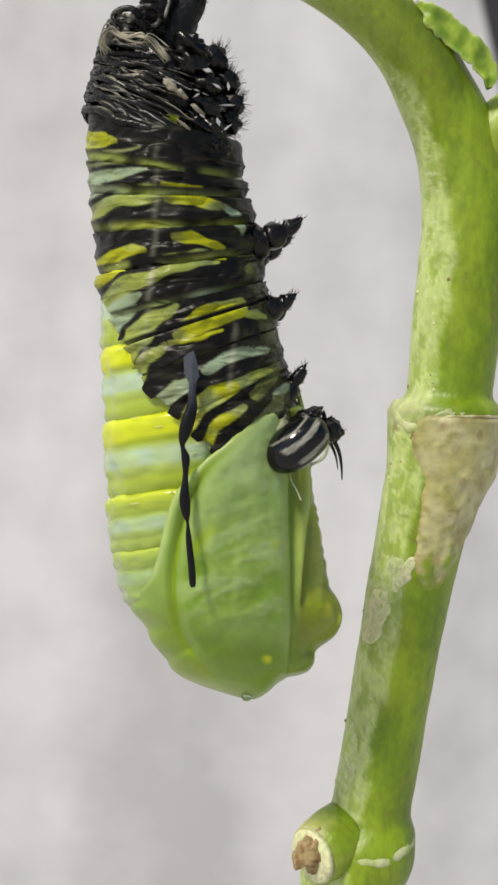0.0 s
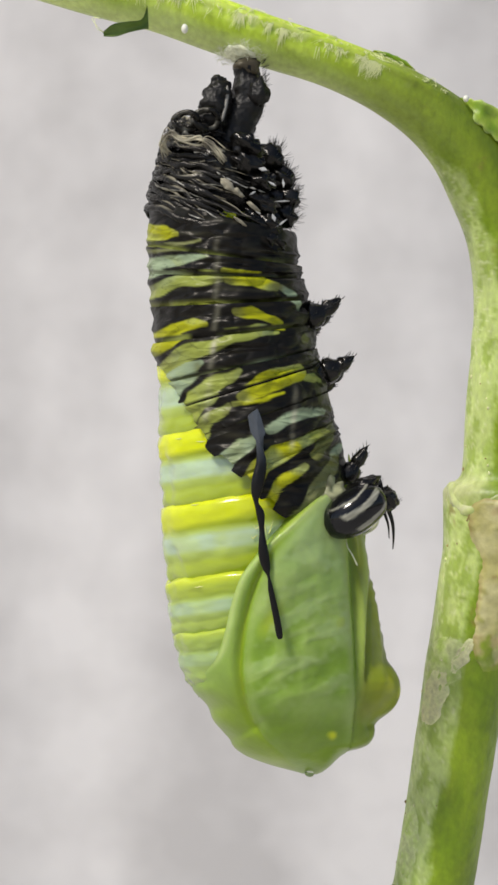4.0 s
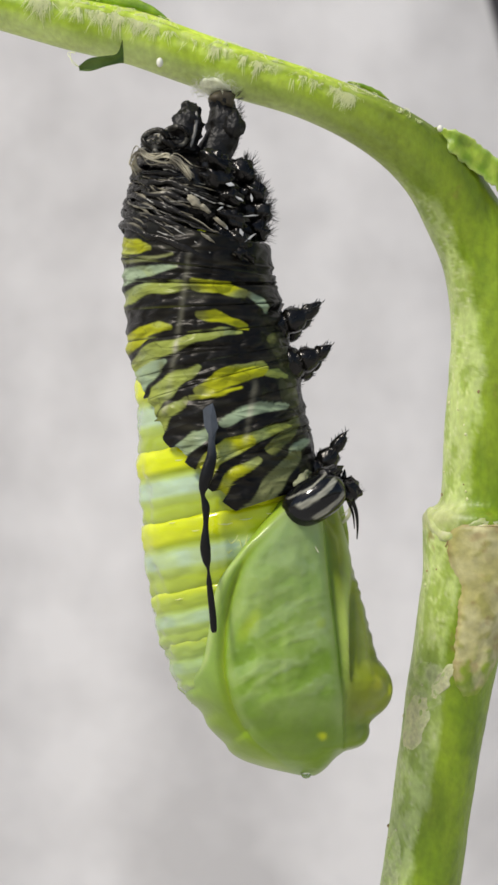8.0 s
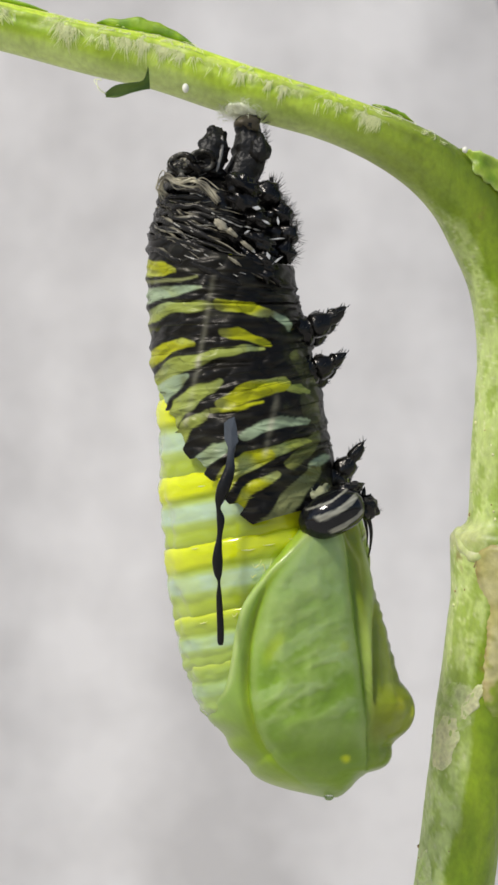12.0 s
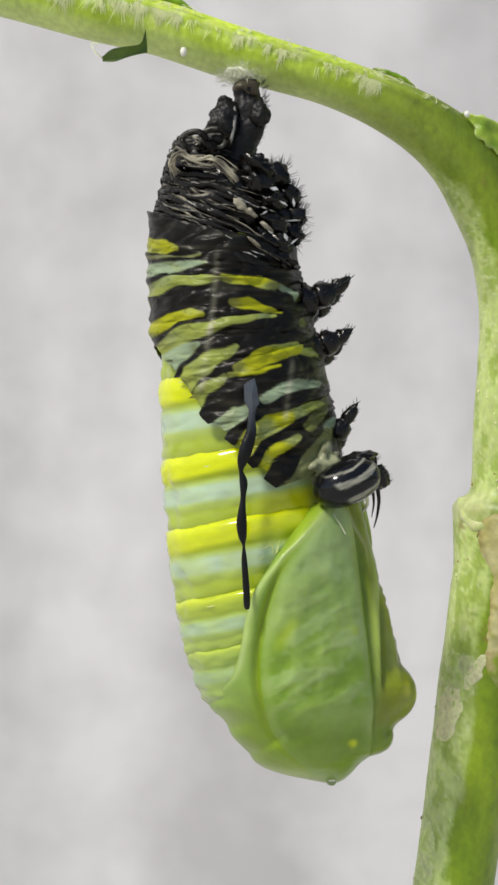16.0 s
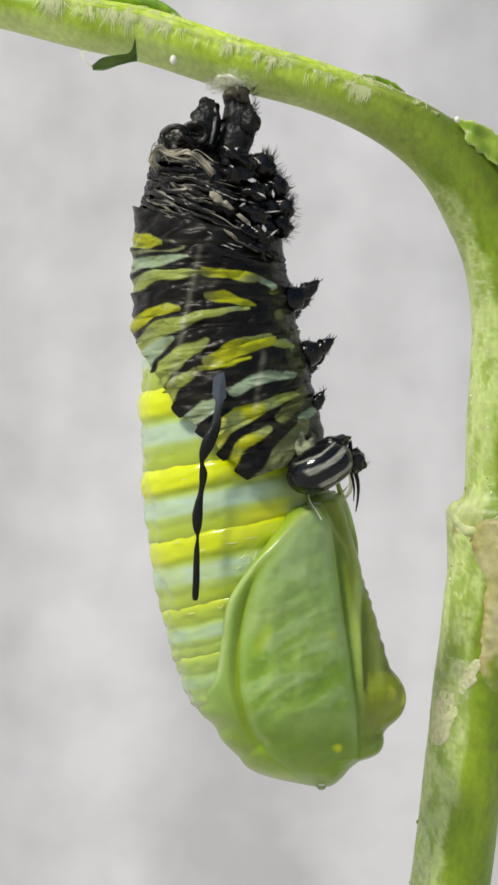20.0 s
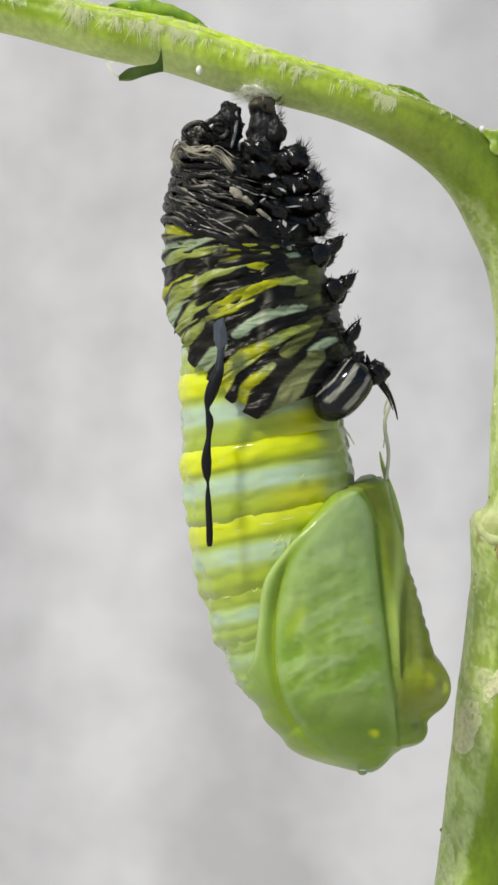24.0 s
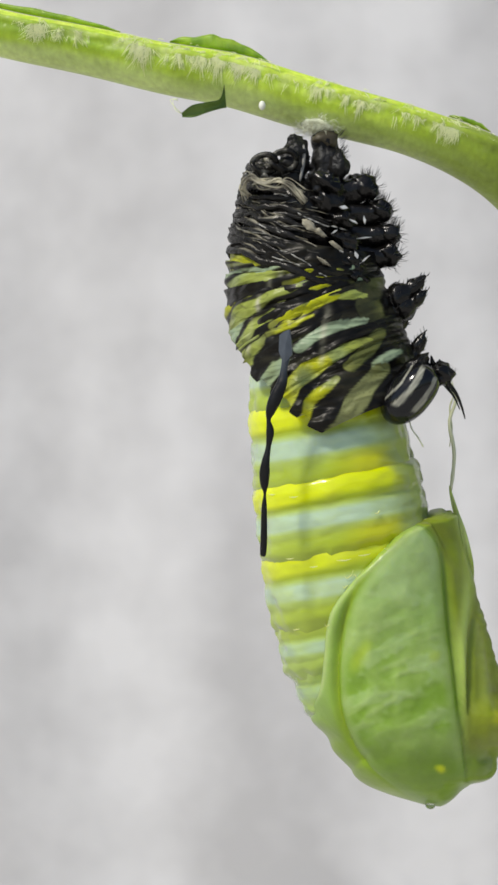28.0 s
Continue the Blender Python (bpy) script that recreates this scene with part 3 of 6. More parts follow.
# pale down that lies over the near face from the channel's rim
def down(name, f0, f1, count, seed, length, top, spread):
    r = random.Random(seed)
    bits = []
    for _ in range(count):
        f = f0 + (f1 - f0) * r.random()
        clump = noise.noise(Vector((f * 2.6, seed, 0))) + 0.8 * noise.noise(Vector((f * 7.0, seed, 3)))
        if clump < 0.12 and r.random() > 0.10:
            continue
        d = r.gauss(top, spread)
        lean = r.gauss(0.0, 0.07)
        reach = length * (0.4 + 0.5 * r.random()) * (0.7 + 0.9 * max(0, clump))
        for _k in range(r.randrange(2, 6)):
            g = f + r.uniform(-0.03, 0.03)
            slip = lean + r.uniform(-0.05, 0.05)
            pts = [stalk_place(g + slip * q, d - reach * q, 0.02 + 0.07 * math.sin(q * 2.6)) for q in (0, 0.35, 0.7, 1.0)]
            w = r.uniform(0.008, 0.020)
            bits.append(sweep(pts, [w, w, w * 0.8, w * 0.3], 4, cap=False))
    v, f = join(bits)
    ob = plant_part(name, v, f, M_WHITEHAIR, "pale matted down hanging from the stalk's rim")
    return tagged(ob, kind="stuff")


down("stalk_down", 4.6, 9.0, 620, 3, 44, 22, 9)
down("stalk_down", 3.6, 5.6, 400, 5, 46, 24, 10)
down("stalk_down", 3.4, 10.2, 260, 11, 18, 40, 10)
down("stalk_down", 2.2, 3.1, 260, 23, 34, 18, 9)

# torn leaf edges left on top of the stalk
def leaf_edge(f0, f1, height, seed):
    n, verts = 26, []
    for i in range(n):
        a = i / (n - 1)
        f = f0 + (f1 - f0) * a
        h = height * math.sin(math.pi * min(1, a * 1.02)) ** 0.7 * (1 + 0.35 * wobble(a * 6, seed, 0, 1.0))
        base = stalk_place(f, 76, -0.08)
        _, t, up, _ = stalk_frame(f)
        for k in range(5):
            q = k / 4
            verts.append(base + up * (h * q) + Vector((0, -0.10 * math.sin(q * 3), 0)))
        for k in range(4, -1, -1):
            q = k / 4
            verts.append(base + up * (h * q) + Vector((0, 0.16 - 0.10 * math.sin(q * 3) - 0.08 * q, 0)))
    return verts, grid_faces(n, 10, True)


for f0, f1, h, s in ((4.0, 5.4, 0.8, 1), (8.6, 9.4, 0.30, 5), (1.6, 3.4, 0.40, 9)):
    v, f = leaf_edge(f0, f1, h, s)
    plant_part("leaf_edge", v, f, M_STEM, "torn green leaf margin on the stalk", [tuple(Vector((0.14, 0.27, 0.012)).lerp(Vector((0.32, 0.48, 0.03)), max(0, min(1, 0.4 + wobble(p.x, p.y, p.z, 1.2))))) for p in v])

# side shoot and flap at the fork
v, f = sweep(curve_points([at_depth(915, 520, 6.8), at_depth(950, 455, 6.6), at_depth(1000, 412, 6.2), at_depth(1070, 372, 6.0), at_depth(1150, 330, 6.0)], 24), [2.3] * 24, 26)
plant_part("side_shoot", v, f, M_STEM, "pale green side shoot at the fork", [tuple(stem_color(p, 20).lerp(Vector((0.50, 0.60, 0.10)), 0.25)) for p in v])
flap_path = curve_points([at_depth(788, 226, 3.4), at_depth(826, 240, 3.3), at_depth(872, 266, 3.4), at_depth(918, 302, 3.8), at_depth(944, 334, 4.0), at_depth(948, 360, 4.1)], 44)
verts, cc = [], []
for i, p in enumerate(flap_path):
    q = i / 43
    t = (flap_path[min(43, i + 1)] - flap_path[max(0, i - 1)]).normalized()
    away = Vector((t.z, 0, -t.x))
    half = 0.12 + 0.72 * math.sin(math.pi * min(1, q * 0.93 + 0.05)) ** 0.7
    for k in range(20):
        a = 2 * math.pi * k / 20
        e = 1 + 0.30 * wobble(i * 0.55, 4 + (3 if math.cos(a) > 0 else 0), 0, 1.0)
        w = p + away * (half * e * math.cos(a)) + Vector((0, 0.3 * math.sin(a), 0))
        w += Vector((0, -0.5, 0)) * (0.8 * wobble(w.x, 0, w.z, 0.9) + 0.2 * wobble(w.x, 3, w.z, 2.6)) + Vector((0, -0.35, 0)) * math.cos(a) ** 2
        verts.append(w)
        g = Vector((0.18, 0.31, 0.012)).lerp(Vector((0.38, 0.50, 0.05)), max(0, min(1, 0.35 + 0.9 * wobble(w.x, w.y, w.z, 1.5))))
        cc.append(tuple(g.lerp(Vector((0.62, 0.70, 0.30)), smooth(0.7, 0.95, abs(math.cos(a))) * 0.3)))
plant_part("bud_scale", verts, grid_faces(44, 20, True), M_STEM, "crinkled green bud scale at the fork", cc)

# what clings to the stalk
scrap = tagged(empty("leaf_scrap", at_depth(215, 105, 0)), "small torn dark green leaf scrap hanging from the stalk", "leaf")
SCRAP_AT = at_depth(215, 105, 0)
tip = [at_depth(x, y, d) for x, y, d in ((249, 72, 0.1), (240, 97, -0.2), (216, 102, -0.5), (190, 107, -0.3), (172, 121, 0.1))]
low = [at_depth(x, y, d) for x, y, d in ((252, 113, 0.1), (242, 114, 0.0), (218, 120, -0.1), (194, 128, 0.0), (173, 128, 0.15))]
verts = []
ta, lo_ = curve_points(tip, 16), curve_points(low, 16)
for i in range(16):
    for k in range(5):
        p = ta[i].lerp(lo_[i], k / 4)
        verts.append(p + Vector((0, 0.25 * math.sin(k / 4 * math.pi) - 0.06, 0)))
    for k in range(4, -1, -1):
        p = ta[i].lerp(lo_[i], k / 4)
        verts.append(p + Vector((0, 0.25 * math.sin(k / 4 * math.pi) + 0.06, 0)))
part("blade", mesh_of("blade", verts, grid_faces(16, 10, True), M_LEAF, origin=SCRAP_AT), scrap)
v, f = join([sweep(curve_points([at_depth(173, 122, 0), at_depth(160, 110 + k * 4, -0.2), at_depth(152 + 5 * k, 97, 0.1), at_depth(166, 95 + 3 * k, 0.2)], 12), 0.02, 5) for k in range(2)])
part("fibre", mesh_of("fibre", v, f, M_WHITEHAIR, origin=SCRAP_AT), scrap, "loose pale plant fibre")

E_AT = at_depth(316, 111, 0.35)
v, f = ball(E_AT, 0.22, 0.2, 0.3, 8, 12)
egg = tagged(new("insect_egg", mesh_of("insect_egg", v, f, M_EGG, origin=E_AT)), "tiny cream-white egg stuck to the leaf stalk", "egg")
egg.location = E_AT * MM
E_AT = at_depth(817, 220, 2.6)
v, f = ball(E_AT, 0.2, 0.2, 0.22, 8, 12)
egg = tagged(new("insect_egg", mesh_of("insect_egg", v, f, M_EGG, origin=E_AT)), "tiny yellowish egg on top of the leaf stalk", "egg")
egg.location = E_AT * MM

PAD_AT = at_depth(416, 158, 1.6)
pad = tagged(empty("silk_pad", PAD_AT), "whitish silk button spun under the leaf stalk", "silk")
v, f = ball(PAD_AT + Vector((0, 0.1, 0.22)), 1.15, 1.1, 0.40, 24, 40, 0.12, 5.5, 14)
part("button", mesh_of("button", v, f, M_SILK, origin=PAD_AT), pad)
bits = []
for _ in range(700):
    a = rng.uniform(0, 2 * math.pi)
    q = PAD_AT + Vector((1.5 * math.cos(a) * rng.random(), 1.3 * math.sin(a) * rng.random() - 0.3, rng.uniform(-0.35, 0.35)))
    w = Vector((rng.uniform(-1, 1), rng.uniform(-1, 0.6), rng.uniform(-0.5, 0.7))).normalized() * rng.uniform(0.3, 0.7)
    bits.append(sweep([q, q + w * 0.5 + Vector((0, -0.05, 0.05)), q + w], 0.009, 4, cap=False))
v, f = join(bits)
tagged(part("silk_threads", mesh_of("silk_threads", v, f, M_SILK, origin=PAD_AT), pad, "loose silk threads"), kind="stuff")

# ---- the chrysalis ----
PUPA_AT = Vector((4.0, 1.5, -14.0))
chrysalis = tagged(empty("chrysalis", PUPA_AT), "soft wet green chrysalis with yellow and pale mint banded abdomen", "chrysalis")
MID = 1.5
YELLOW, LIME, MINT, PALE, OLIVE = Vector((0.70, 0.76, 0.0005)), Vector((0.37, 0.46, 0.001)), Vector((0.45, 0.575, 0.39)), Vector((0.41, 0.515, 0.11)), Vector((0.38, 0.39, 0.02))
JADE = Vector((0.29, 0.43, 0.12))

ab_left = table([(250, 370), (330, 320), (440, 283), (565, 272), (690, 263), (830, 265), (957, 272), (1080, 291), (1170, 312), (1260, 348)])
ab_right = table([(250, 420), (330, 445), (440, 478), (565, 512), (690, 540), (830, 574), (957, 596), (1080, 602), (1170, 602), (1260, 600)])


def ring(top, bottom, fade, number):
    """One segment of the abdomen: a lip, a bulge, and a sleeve that slips under the next lip."""
    rows, sides = 40, 110
    verts, cols = [], []
    mid_y = (top + bottom) / 2
    cx0 = (ab_left(mid_y) + ab_right(mid_y)) / 2
    c0 = at_depth(cx0, mid_y, MID)
    for i in range(rows):
        s = -0.14 + 1.44 * i / (rows - 1)
        for j in range(sides):
            th = 2 * math.pi * j / sides
            y = top + (bottom - top) * s
            for _ in range(2):
                l, r = ab_left(y), ab_right(y)
                x = (l + r) / 2 - (r - l) / 2 * math.cos(th)
                y = top + (bottom - top) * s - 0.17 * (x - 262)
            w = wobble(math.cos(th) * 2, math.sin(th) * 2, number * 3.0, 1.0)
            w2 = wobble(math.cos(th) * 5, s * 4, number * 3.0 + math.sin(th) * 5, 1.0)
            big = (0.058 if number < 4 else 0.048 if number == 4 else 0.024) * (1 - fade) * (1 + 0.5 * w)
            k = 0.955 + big * math.sin(math.pi * min(1.0, max(0.0, (s + 0.05) / 0.37))) ** 0.6 + 0.026 * math.sin(math.pi * min(1, max(0, (s - 0.35) / 0.42))) ** 0.7 + 0.014 * math.sin(math.pi * min(1, max(0, (s - 0.77) / 0.23)))
            k += -0.09 * smooth(0.94, 1.2, s) - 0.08 * (1 - smooth(-0.14, -0.02, s)) + 0.014 * w2 + 0.010 * wobble(math.cos(th) * 9, s * 9, number * 5.0 + math.sin(th) * 9, 1.0)
            k -= (0.010 if number < 5 else 0.004) * (math.exp(-((s - 0.56 - 0.12 * w) / 0.04) ** 2) + math.exp(-((s - 0.19 - 0.08 * w2) / 0.03) ** 2))
            dent = smooth(0.30, 0.55, wobble(math.cos(th) * 3.5, s * 1.6 + 2, number * 7.0 + math.sin(th) * 3.5, 1.0))
            k -= 0.022 * dent * smooth(0.3, 0.5, s)
            if number == 1:
                k *= 0.82 + 0.18 * smooth(0.0, 0.7, s)
            x0 = (l + r) / 2
            p = at_depth(x0 + (x - x0) * k, y + 6 * w + 3.5 * w2, MID)
            p.y = MID - (r - l) / 2 * 0.0364 * 0.90 * k * math.sin(th)
            verts.append(settle(p))
            q = s + 0.05 * w + 0.03 * w2
            g = YELLOW.lerp(LIME, smooth(0.14 + 0.12 * max(0, math.cos(th)), 0.28 + 0.08 * max(0, math.cos(th)), q))
            g = g.lerp(Vector((0.36, 0.45, 0.02)), (0, 0, 0, 0, 0, 0.15, 0.75, 0.85)[number] * smooth(-0.02, 0.12, q))
            g = g.lerp(OLIVE, 0.35 * max(0, w2 + 0.4 * w) * (1 - smooth(0.3, 0.45, q)))
            g = g.lerp(PALE, smooth(0.30, 0.38, q))
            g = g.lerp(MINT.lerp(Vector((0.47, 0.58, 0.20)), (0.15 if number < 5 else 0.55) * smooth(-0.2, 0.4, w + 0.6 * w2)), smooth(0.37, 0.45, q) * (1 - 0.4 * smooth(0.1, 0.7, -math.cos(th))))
            g = g.lerp(PALE, smooth(0.61, 0.69, q))
            belly = smooth(0.2, -0.5, math.cos(th)) if number > 2 else 0.0
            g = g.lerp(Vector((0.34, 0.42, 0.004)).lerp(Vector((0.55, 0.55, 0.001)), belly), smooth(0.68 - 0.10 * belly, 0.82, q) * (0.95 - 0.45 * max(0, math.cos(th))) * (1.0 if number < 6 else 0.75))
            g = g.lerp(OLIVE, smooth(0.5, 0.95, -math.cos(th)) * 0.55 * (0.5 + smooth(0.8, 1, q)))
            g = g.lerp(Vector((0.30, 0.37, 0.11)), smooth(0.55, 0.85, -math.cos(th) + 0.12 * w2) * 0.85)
            g = g.lerp(JADE, fade)
            cols.append(tuple(g))
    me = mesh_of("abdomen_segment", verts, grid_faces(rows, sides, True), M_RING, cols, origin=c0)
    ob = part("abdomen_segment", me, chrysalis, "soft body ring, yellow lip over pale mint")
    return ob, c0


RINGS = []
edges = [360, 446, 565, 695, 836, 962, 1086, 1176, 1260]
for k in range(1, 8):
    RINGS.append((*ring(edges[k], edges[k + 1], (0, 0, 0, 0, 0, 0.05, 0.3, 0.6)[k], k), (0.7, 0.8, 0.9, 0.97, 1.0, 0.85, 0.45, 0.15)[k]))

# head and thorax end: one soft hull, parted along its grooves
HULL_L = table([(880, 268), (957, 274), (1060, 300), (1110, 320), (1150, 330), (1200, 343), (1256, 361), (1290, 386), (1312, 404), (1337, 420), (1366, 455), (1380, 495), (1389, 534), (1395, 562)])
HULL_R = table([(850, 590), (880, 598), (957, 624), (1060, 652), (1110, 660), (1160, 668), (1210, 672), (1256, 670), (1290, 662), (1312, 652), (1337, 640), (1366, 622), (1381, 608), (1390, 598), (1395, 588)])
# the true outline on the belly side, with the bulge of the eyes and the lobe below it
FACE_R = table([(840, 606), (852, 612), (880, 616), (930, 628), (1003, 645), (1082, 670), (1150, 690), (1185, 700), (1204, 713), (1225, 724), (1246, 726), (1264, 721), (1280, 710), (1294, 695), (1304, 686), (1314, 686), (1326, 684), (1338, 676),
                (1346, 662), (1351, 646), (1362, 628), (1379, 612), (1390, 599), (1395, 589)])
WING_L = table([(895, 566), (903, 552), (925, 530), (965, 496), (1000, 470), (1040, 448), (1090, 432), (1170, 422), (1230, 426), (1290, 446), (1335, 480), (1365, 520), (1395, 560)])
WING_R = table([(895, 570), (903, 578), (925, 594), (965, 603), (1000, 607), (1040, 612), (1090, 618), (1170, 628), (1230, 635), (1290, 640), (1350, 640), (1395, 640)])
CASE_L = table([(845, 646), (858, 636), (875, 620), (890, 594), (904, 552), (925, 527), (965, 486), (1000, 450), (1050, 412), (1100, 398), (1150, 392), (1200, 382), (1232, 360), (1250, 338), (1270, 300)])
ANTENNA = table([(852, 610), (885, 621), (930, 634), (1000, 640), (1098, 636), (1198, 637), (1290, 644), (1340, 646)])
LEG_LINE = table([(852, 604), (885, 606), (950, 616), (1010, 622), (1090, 628), (1200, 640), (1290, 644)])
SEAM = table([(852, 612), (885, 626), (960, 644), (1040, 656), (1120, 668), (1200, 676), (1260, 672)])


def hump(x, w):
    return math.exp(-(x / w) ** 2)


def relief(x, y, side):
    """Height in mm over the plain hull, and the region and colour there."""
    z = side * 3.0
    dw = min(x - WING_L(y), WING_R(y) - x)
    dl = x - CASE_L(y) if y < 1268 else 60
    low = 1 - smooth(1285, 1365, y)
    right = x > WING_R(y) - 4
    n1, n2, n3 = wobble(x * 0.012, y * 0.012, z, 1.0), wobble(x * 0.03, y * 0.03, z + 4, 1.0), wobble(x * 0.08, y * 0.08, z + 9, 1.0)
    fold = math.sin((x * 0.30 + y) * 0.085 + 3.4 * n1 + 1.2 * n2)
    vein = smooth(0.06, 0.42, wobble((y + 0.45 * x + 14 * n1) * 0.055, (x - 0.5 * y) * 0.010, z + 14, 1.0)) * smooth(960, 1090, y) * (1 - smooth(1230, 1300, y))
    h = 0.03 * n2 + 0.012 * n3
    # wing case and the groove round it
    wing = smooth(-6, 26, dw) * (0.35 + 0.65 * low)
    h += 0.23 * wing + wing * smooth(10, 40, dw) * (0.026 * fold + 0.14 * n1 + 0.10 * n2 + 0.03 * n3 + 0.04 * vein) - 0.26 * hump(dw + 5, 6) * (0.2 + 0.8 * low) * (1.0 if right else 0.15 + 0.85 * smooth(1000, 1080, y))
    g = Vector((0.205, 0.34, 0.022)).lerp(Vector((0.28, 0.41, 0.08)), max(0, min(1, 0.35 + 0.8 * n1)))
    wc = Vector((0.235, 0.39, 0.045)).lerp(Vector((0.35, 0.49, 0.16)), max(0, min(1, 0.45 + 1.1 * n1 + 0.6 * n2 + 0.3 * n3)))
    wc = wc.lerp(Vector((0.46, 0.58, 0.30)), 0.4 * vein)
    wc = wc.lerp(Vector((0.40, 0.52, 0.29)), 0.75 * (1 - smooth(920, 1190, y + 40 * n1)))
    # deeper green towards the low end
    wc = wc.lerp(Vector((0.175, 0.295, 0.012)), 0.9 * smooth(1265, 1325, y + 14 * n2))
    # pale highlight along the wing's left edge, painted in
    wc = wc.lerp(Vector((0.49, 0.61, 0.32)), 0.7 * hump(dw - 9, 8) * low * (0 if right else 1) * (0.7 + 0.8 * n2))
    wc = wc.lerp(Vector((0.45, 0.58, 0.04)), 0.6 * (1 - smooth(6, 26, math.hypot(x - 470 - 30 * n1, (y - 1130) * 0.6))))
    cloud = smooth(0.02, 0.34, wobble(x * 0.016 + 5, (y + 0.4 * x) * 0.026, z + 21, 1.0) + 0.25 * n3) * smooth(935, 1000, y) * (1 - smooth(1215, 1290, y))
    wc = wc.lerp(Vector((0.47, 0.61, 0.37)), 0.38 * cloud)
    wc = wc.lerp(Vector((0.52, 0.63, 0.48)), 0.6 * (1 - smooth(4, 30, dw + 8 * n2)) * (1 - smooth(930, 1010, y + 20 * n1)))
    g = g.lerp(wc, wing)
    g = g.lerp(Vector((0.31, 0.45, 0.008)), 0.9 * hump(dw + 9, 9) * (0.3 + 0.7 * low) * (0 if right else 1))
    # the narrow margin beside it, and the back of the thorax
    if not right:
        margin = smooth(-4, 10, dl) * (1 - smooth(-14, -4, dw)) * (1 - smooth(1200, 1300, y)) * smooth(985, 1060, y)
        h += 0.24 * margin
        g = g.lerp(Vector((0.30, 0.45, 0.12)), 0.8 * margin)
        # the margin's ridge gets its pale highlight by colour too
        g = g.lerp(Vector((0.48, 0.59, 0.30)), 0.8 * hump(dl - 6, 7) * (1 - smooth(1180, 1240, y)))
        h += 0.26 * hump(x - 405, 30) * hump(y - 1312, 17) + 0.12 * hump(x - 352, 34) * hump(y - 1262, 17) - 0.14 * hump((x - 440) * 0.5 + (y - 1330) * 0.8, 7) * smooth(1270, 1310, y) * (1 - smooth(450, 490, x))
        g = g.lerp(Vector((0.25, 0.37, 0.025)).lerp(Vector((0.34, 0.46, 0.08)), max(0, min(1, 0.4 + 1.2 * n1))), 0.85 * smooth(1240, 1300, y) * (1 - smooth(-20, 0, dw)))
    # mouthparts, legs and antenna, side by side
    else:
        b = WING_R(y) - x
        vent = smooth(2, 12, -b)
        notch = hump(x - (WING_R(y) + ANTENNA(y)) / 2 + 2, 8) * (1 - smooth(925, 990, y))
        h -= 0.9 * notch
        ant, leg_, seam = hump(x - ANTENNA(y), 10), hump(x - LEG_LINE(y), 5), hump(x - SEAM(y), 9)
        up = 1 - smooth(1190, 1300, y)
        h += vent * (0.05 + 0.40 * ant * up + 0.12 * leg_ * up + 0.30 * seam * up + 0.10 * hump(x - 0.5 * (ANTENNA(y) + SEAM(y)) - 3, 4) * up * smooth(1000, 1060, y) + 0.035 * math.sin(y * 0.33 + 2 * n1) * seam * up)
        h += -0.24 * hump(x - (ANTENNA(y) + 13), 5) * up - 0.10 * hump(b + 4, 5)
        o = Vector((0.17, 0.215, 0.012)).lerp(Vector((0.25, 0.30, 0.03)), max(0, min(1, 0.5 + n2)))
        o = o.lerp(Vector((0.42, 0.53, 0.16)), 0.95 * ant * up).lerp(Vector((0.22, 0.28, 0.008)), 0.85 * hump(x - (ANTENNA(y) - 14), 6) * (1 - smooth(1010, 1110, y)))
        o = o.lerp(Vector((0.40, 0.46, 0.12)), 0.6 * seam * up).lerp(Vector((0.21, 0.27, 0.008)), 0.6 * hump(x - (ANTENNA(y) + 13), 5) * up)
        eye = hump(math.hypot((x - 690) / 40, (y - 1240) / 50), 0.75)
        h += 0.6 * eye + (0.16 * n2 + 0.07 * n3) * smooth(0.1, 0.5, eye) + 0.22 * hump(math.hypot(x - 688, y - 1232), 20) - 0.12 * hump(math.hypot((x - 692) / 44, (y - 1240) / 54) - 1, 0.14)
        o = o.lerp(Vector((0.27, 0.32, 0.012)), 0.9 * smooth(0.1, 0.6, eye))
        o = o.lerp(Vector((0.53, 0.55, 0.006)), 0.85 * (1 - smooth(3, 15, math.hypot(x - 687, (y - 1232) * 0.8) + 5 * n3)))
        o = o.lerp(YELLOW, 0.9 * (1 - smooth(3, 10, math.hypot(x - 716, (y - 1243) * 0.7) + 2 * n3)))
        lobe = hump(math.hypot((x - 662) / 26, (y - 1322) / 30), 0.8)
        h += 0.35 * lobe - 0.16 * hump(x - 644, 4) * smooth(1260, 1300, y) - 0.14 * hump(y - 1300 + 0.5 * (x - 680), 6) * smooth(648, 668, x)
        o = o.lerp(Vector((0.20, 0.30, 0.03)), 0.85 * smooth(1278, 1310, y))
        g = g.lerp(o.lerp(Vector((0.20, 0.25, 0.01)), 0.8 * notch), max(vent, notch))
    for sx, sy, sr, tone, much in ((597, 1327, 11, YELLOW, 0.95), (592, 1127, 13, Vector((0.42, 0.52, 0.03)), 0.45)):
        q = math.hypot(x - sx, y - sy) + 3 * n3
        h += 0.05 * hump(q, sr)
        g = g.lerp(tone, much * (1 - smooth(sr * 0.35, sr * 1.05, q)))
    h -= (0.25 + 1.3 * (1 - smooth(1040, 1240, y))) * (1 - smooth(-10, 1, dl))
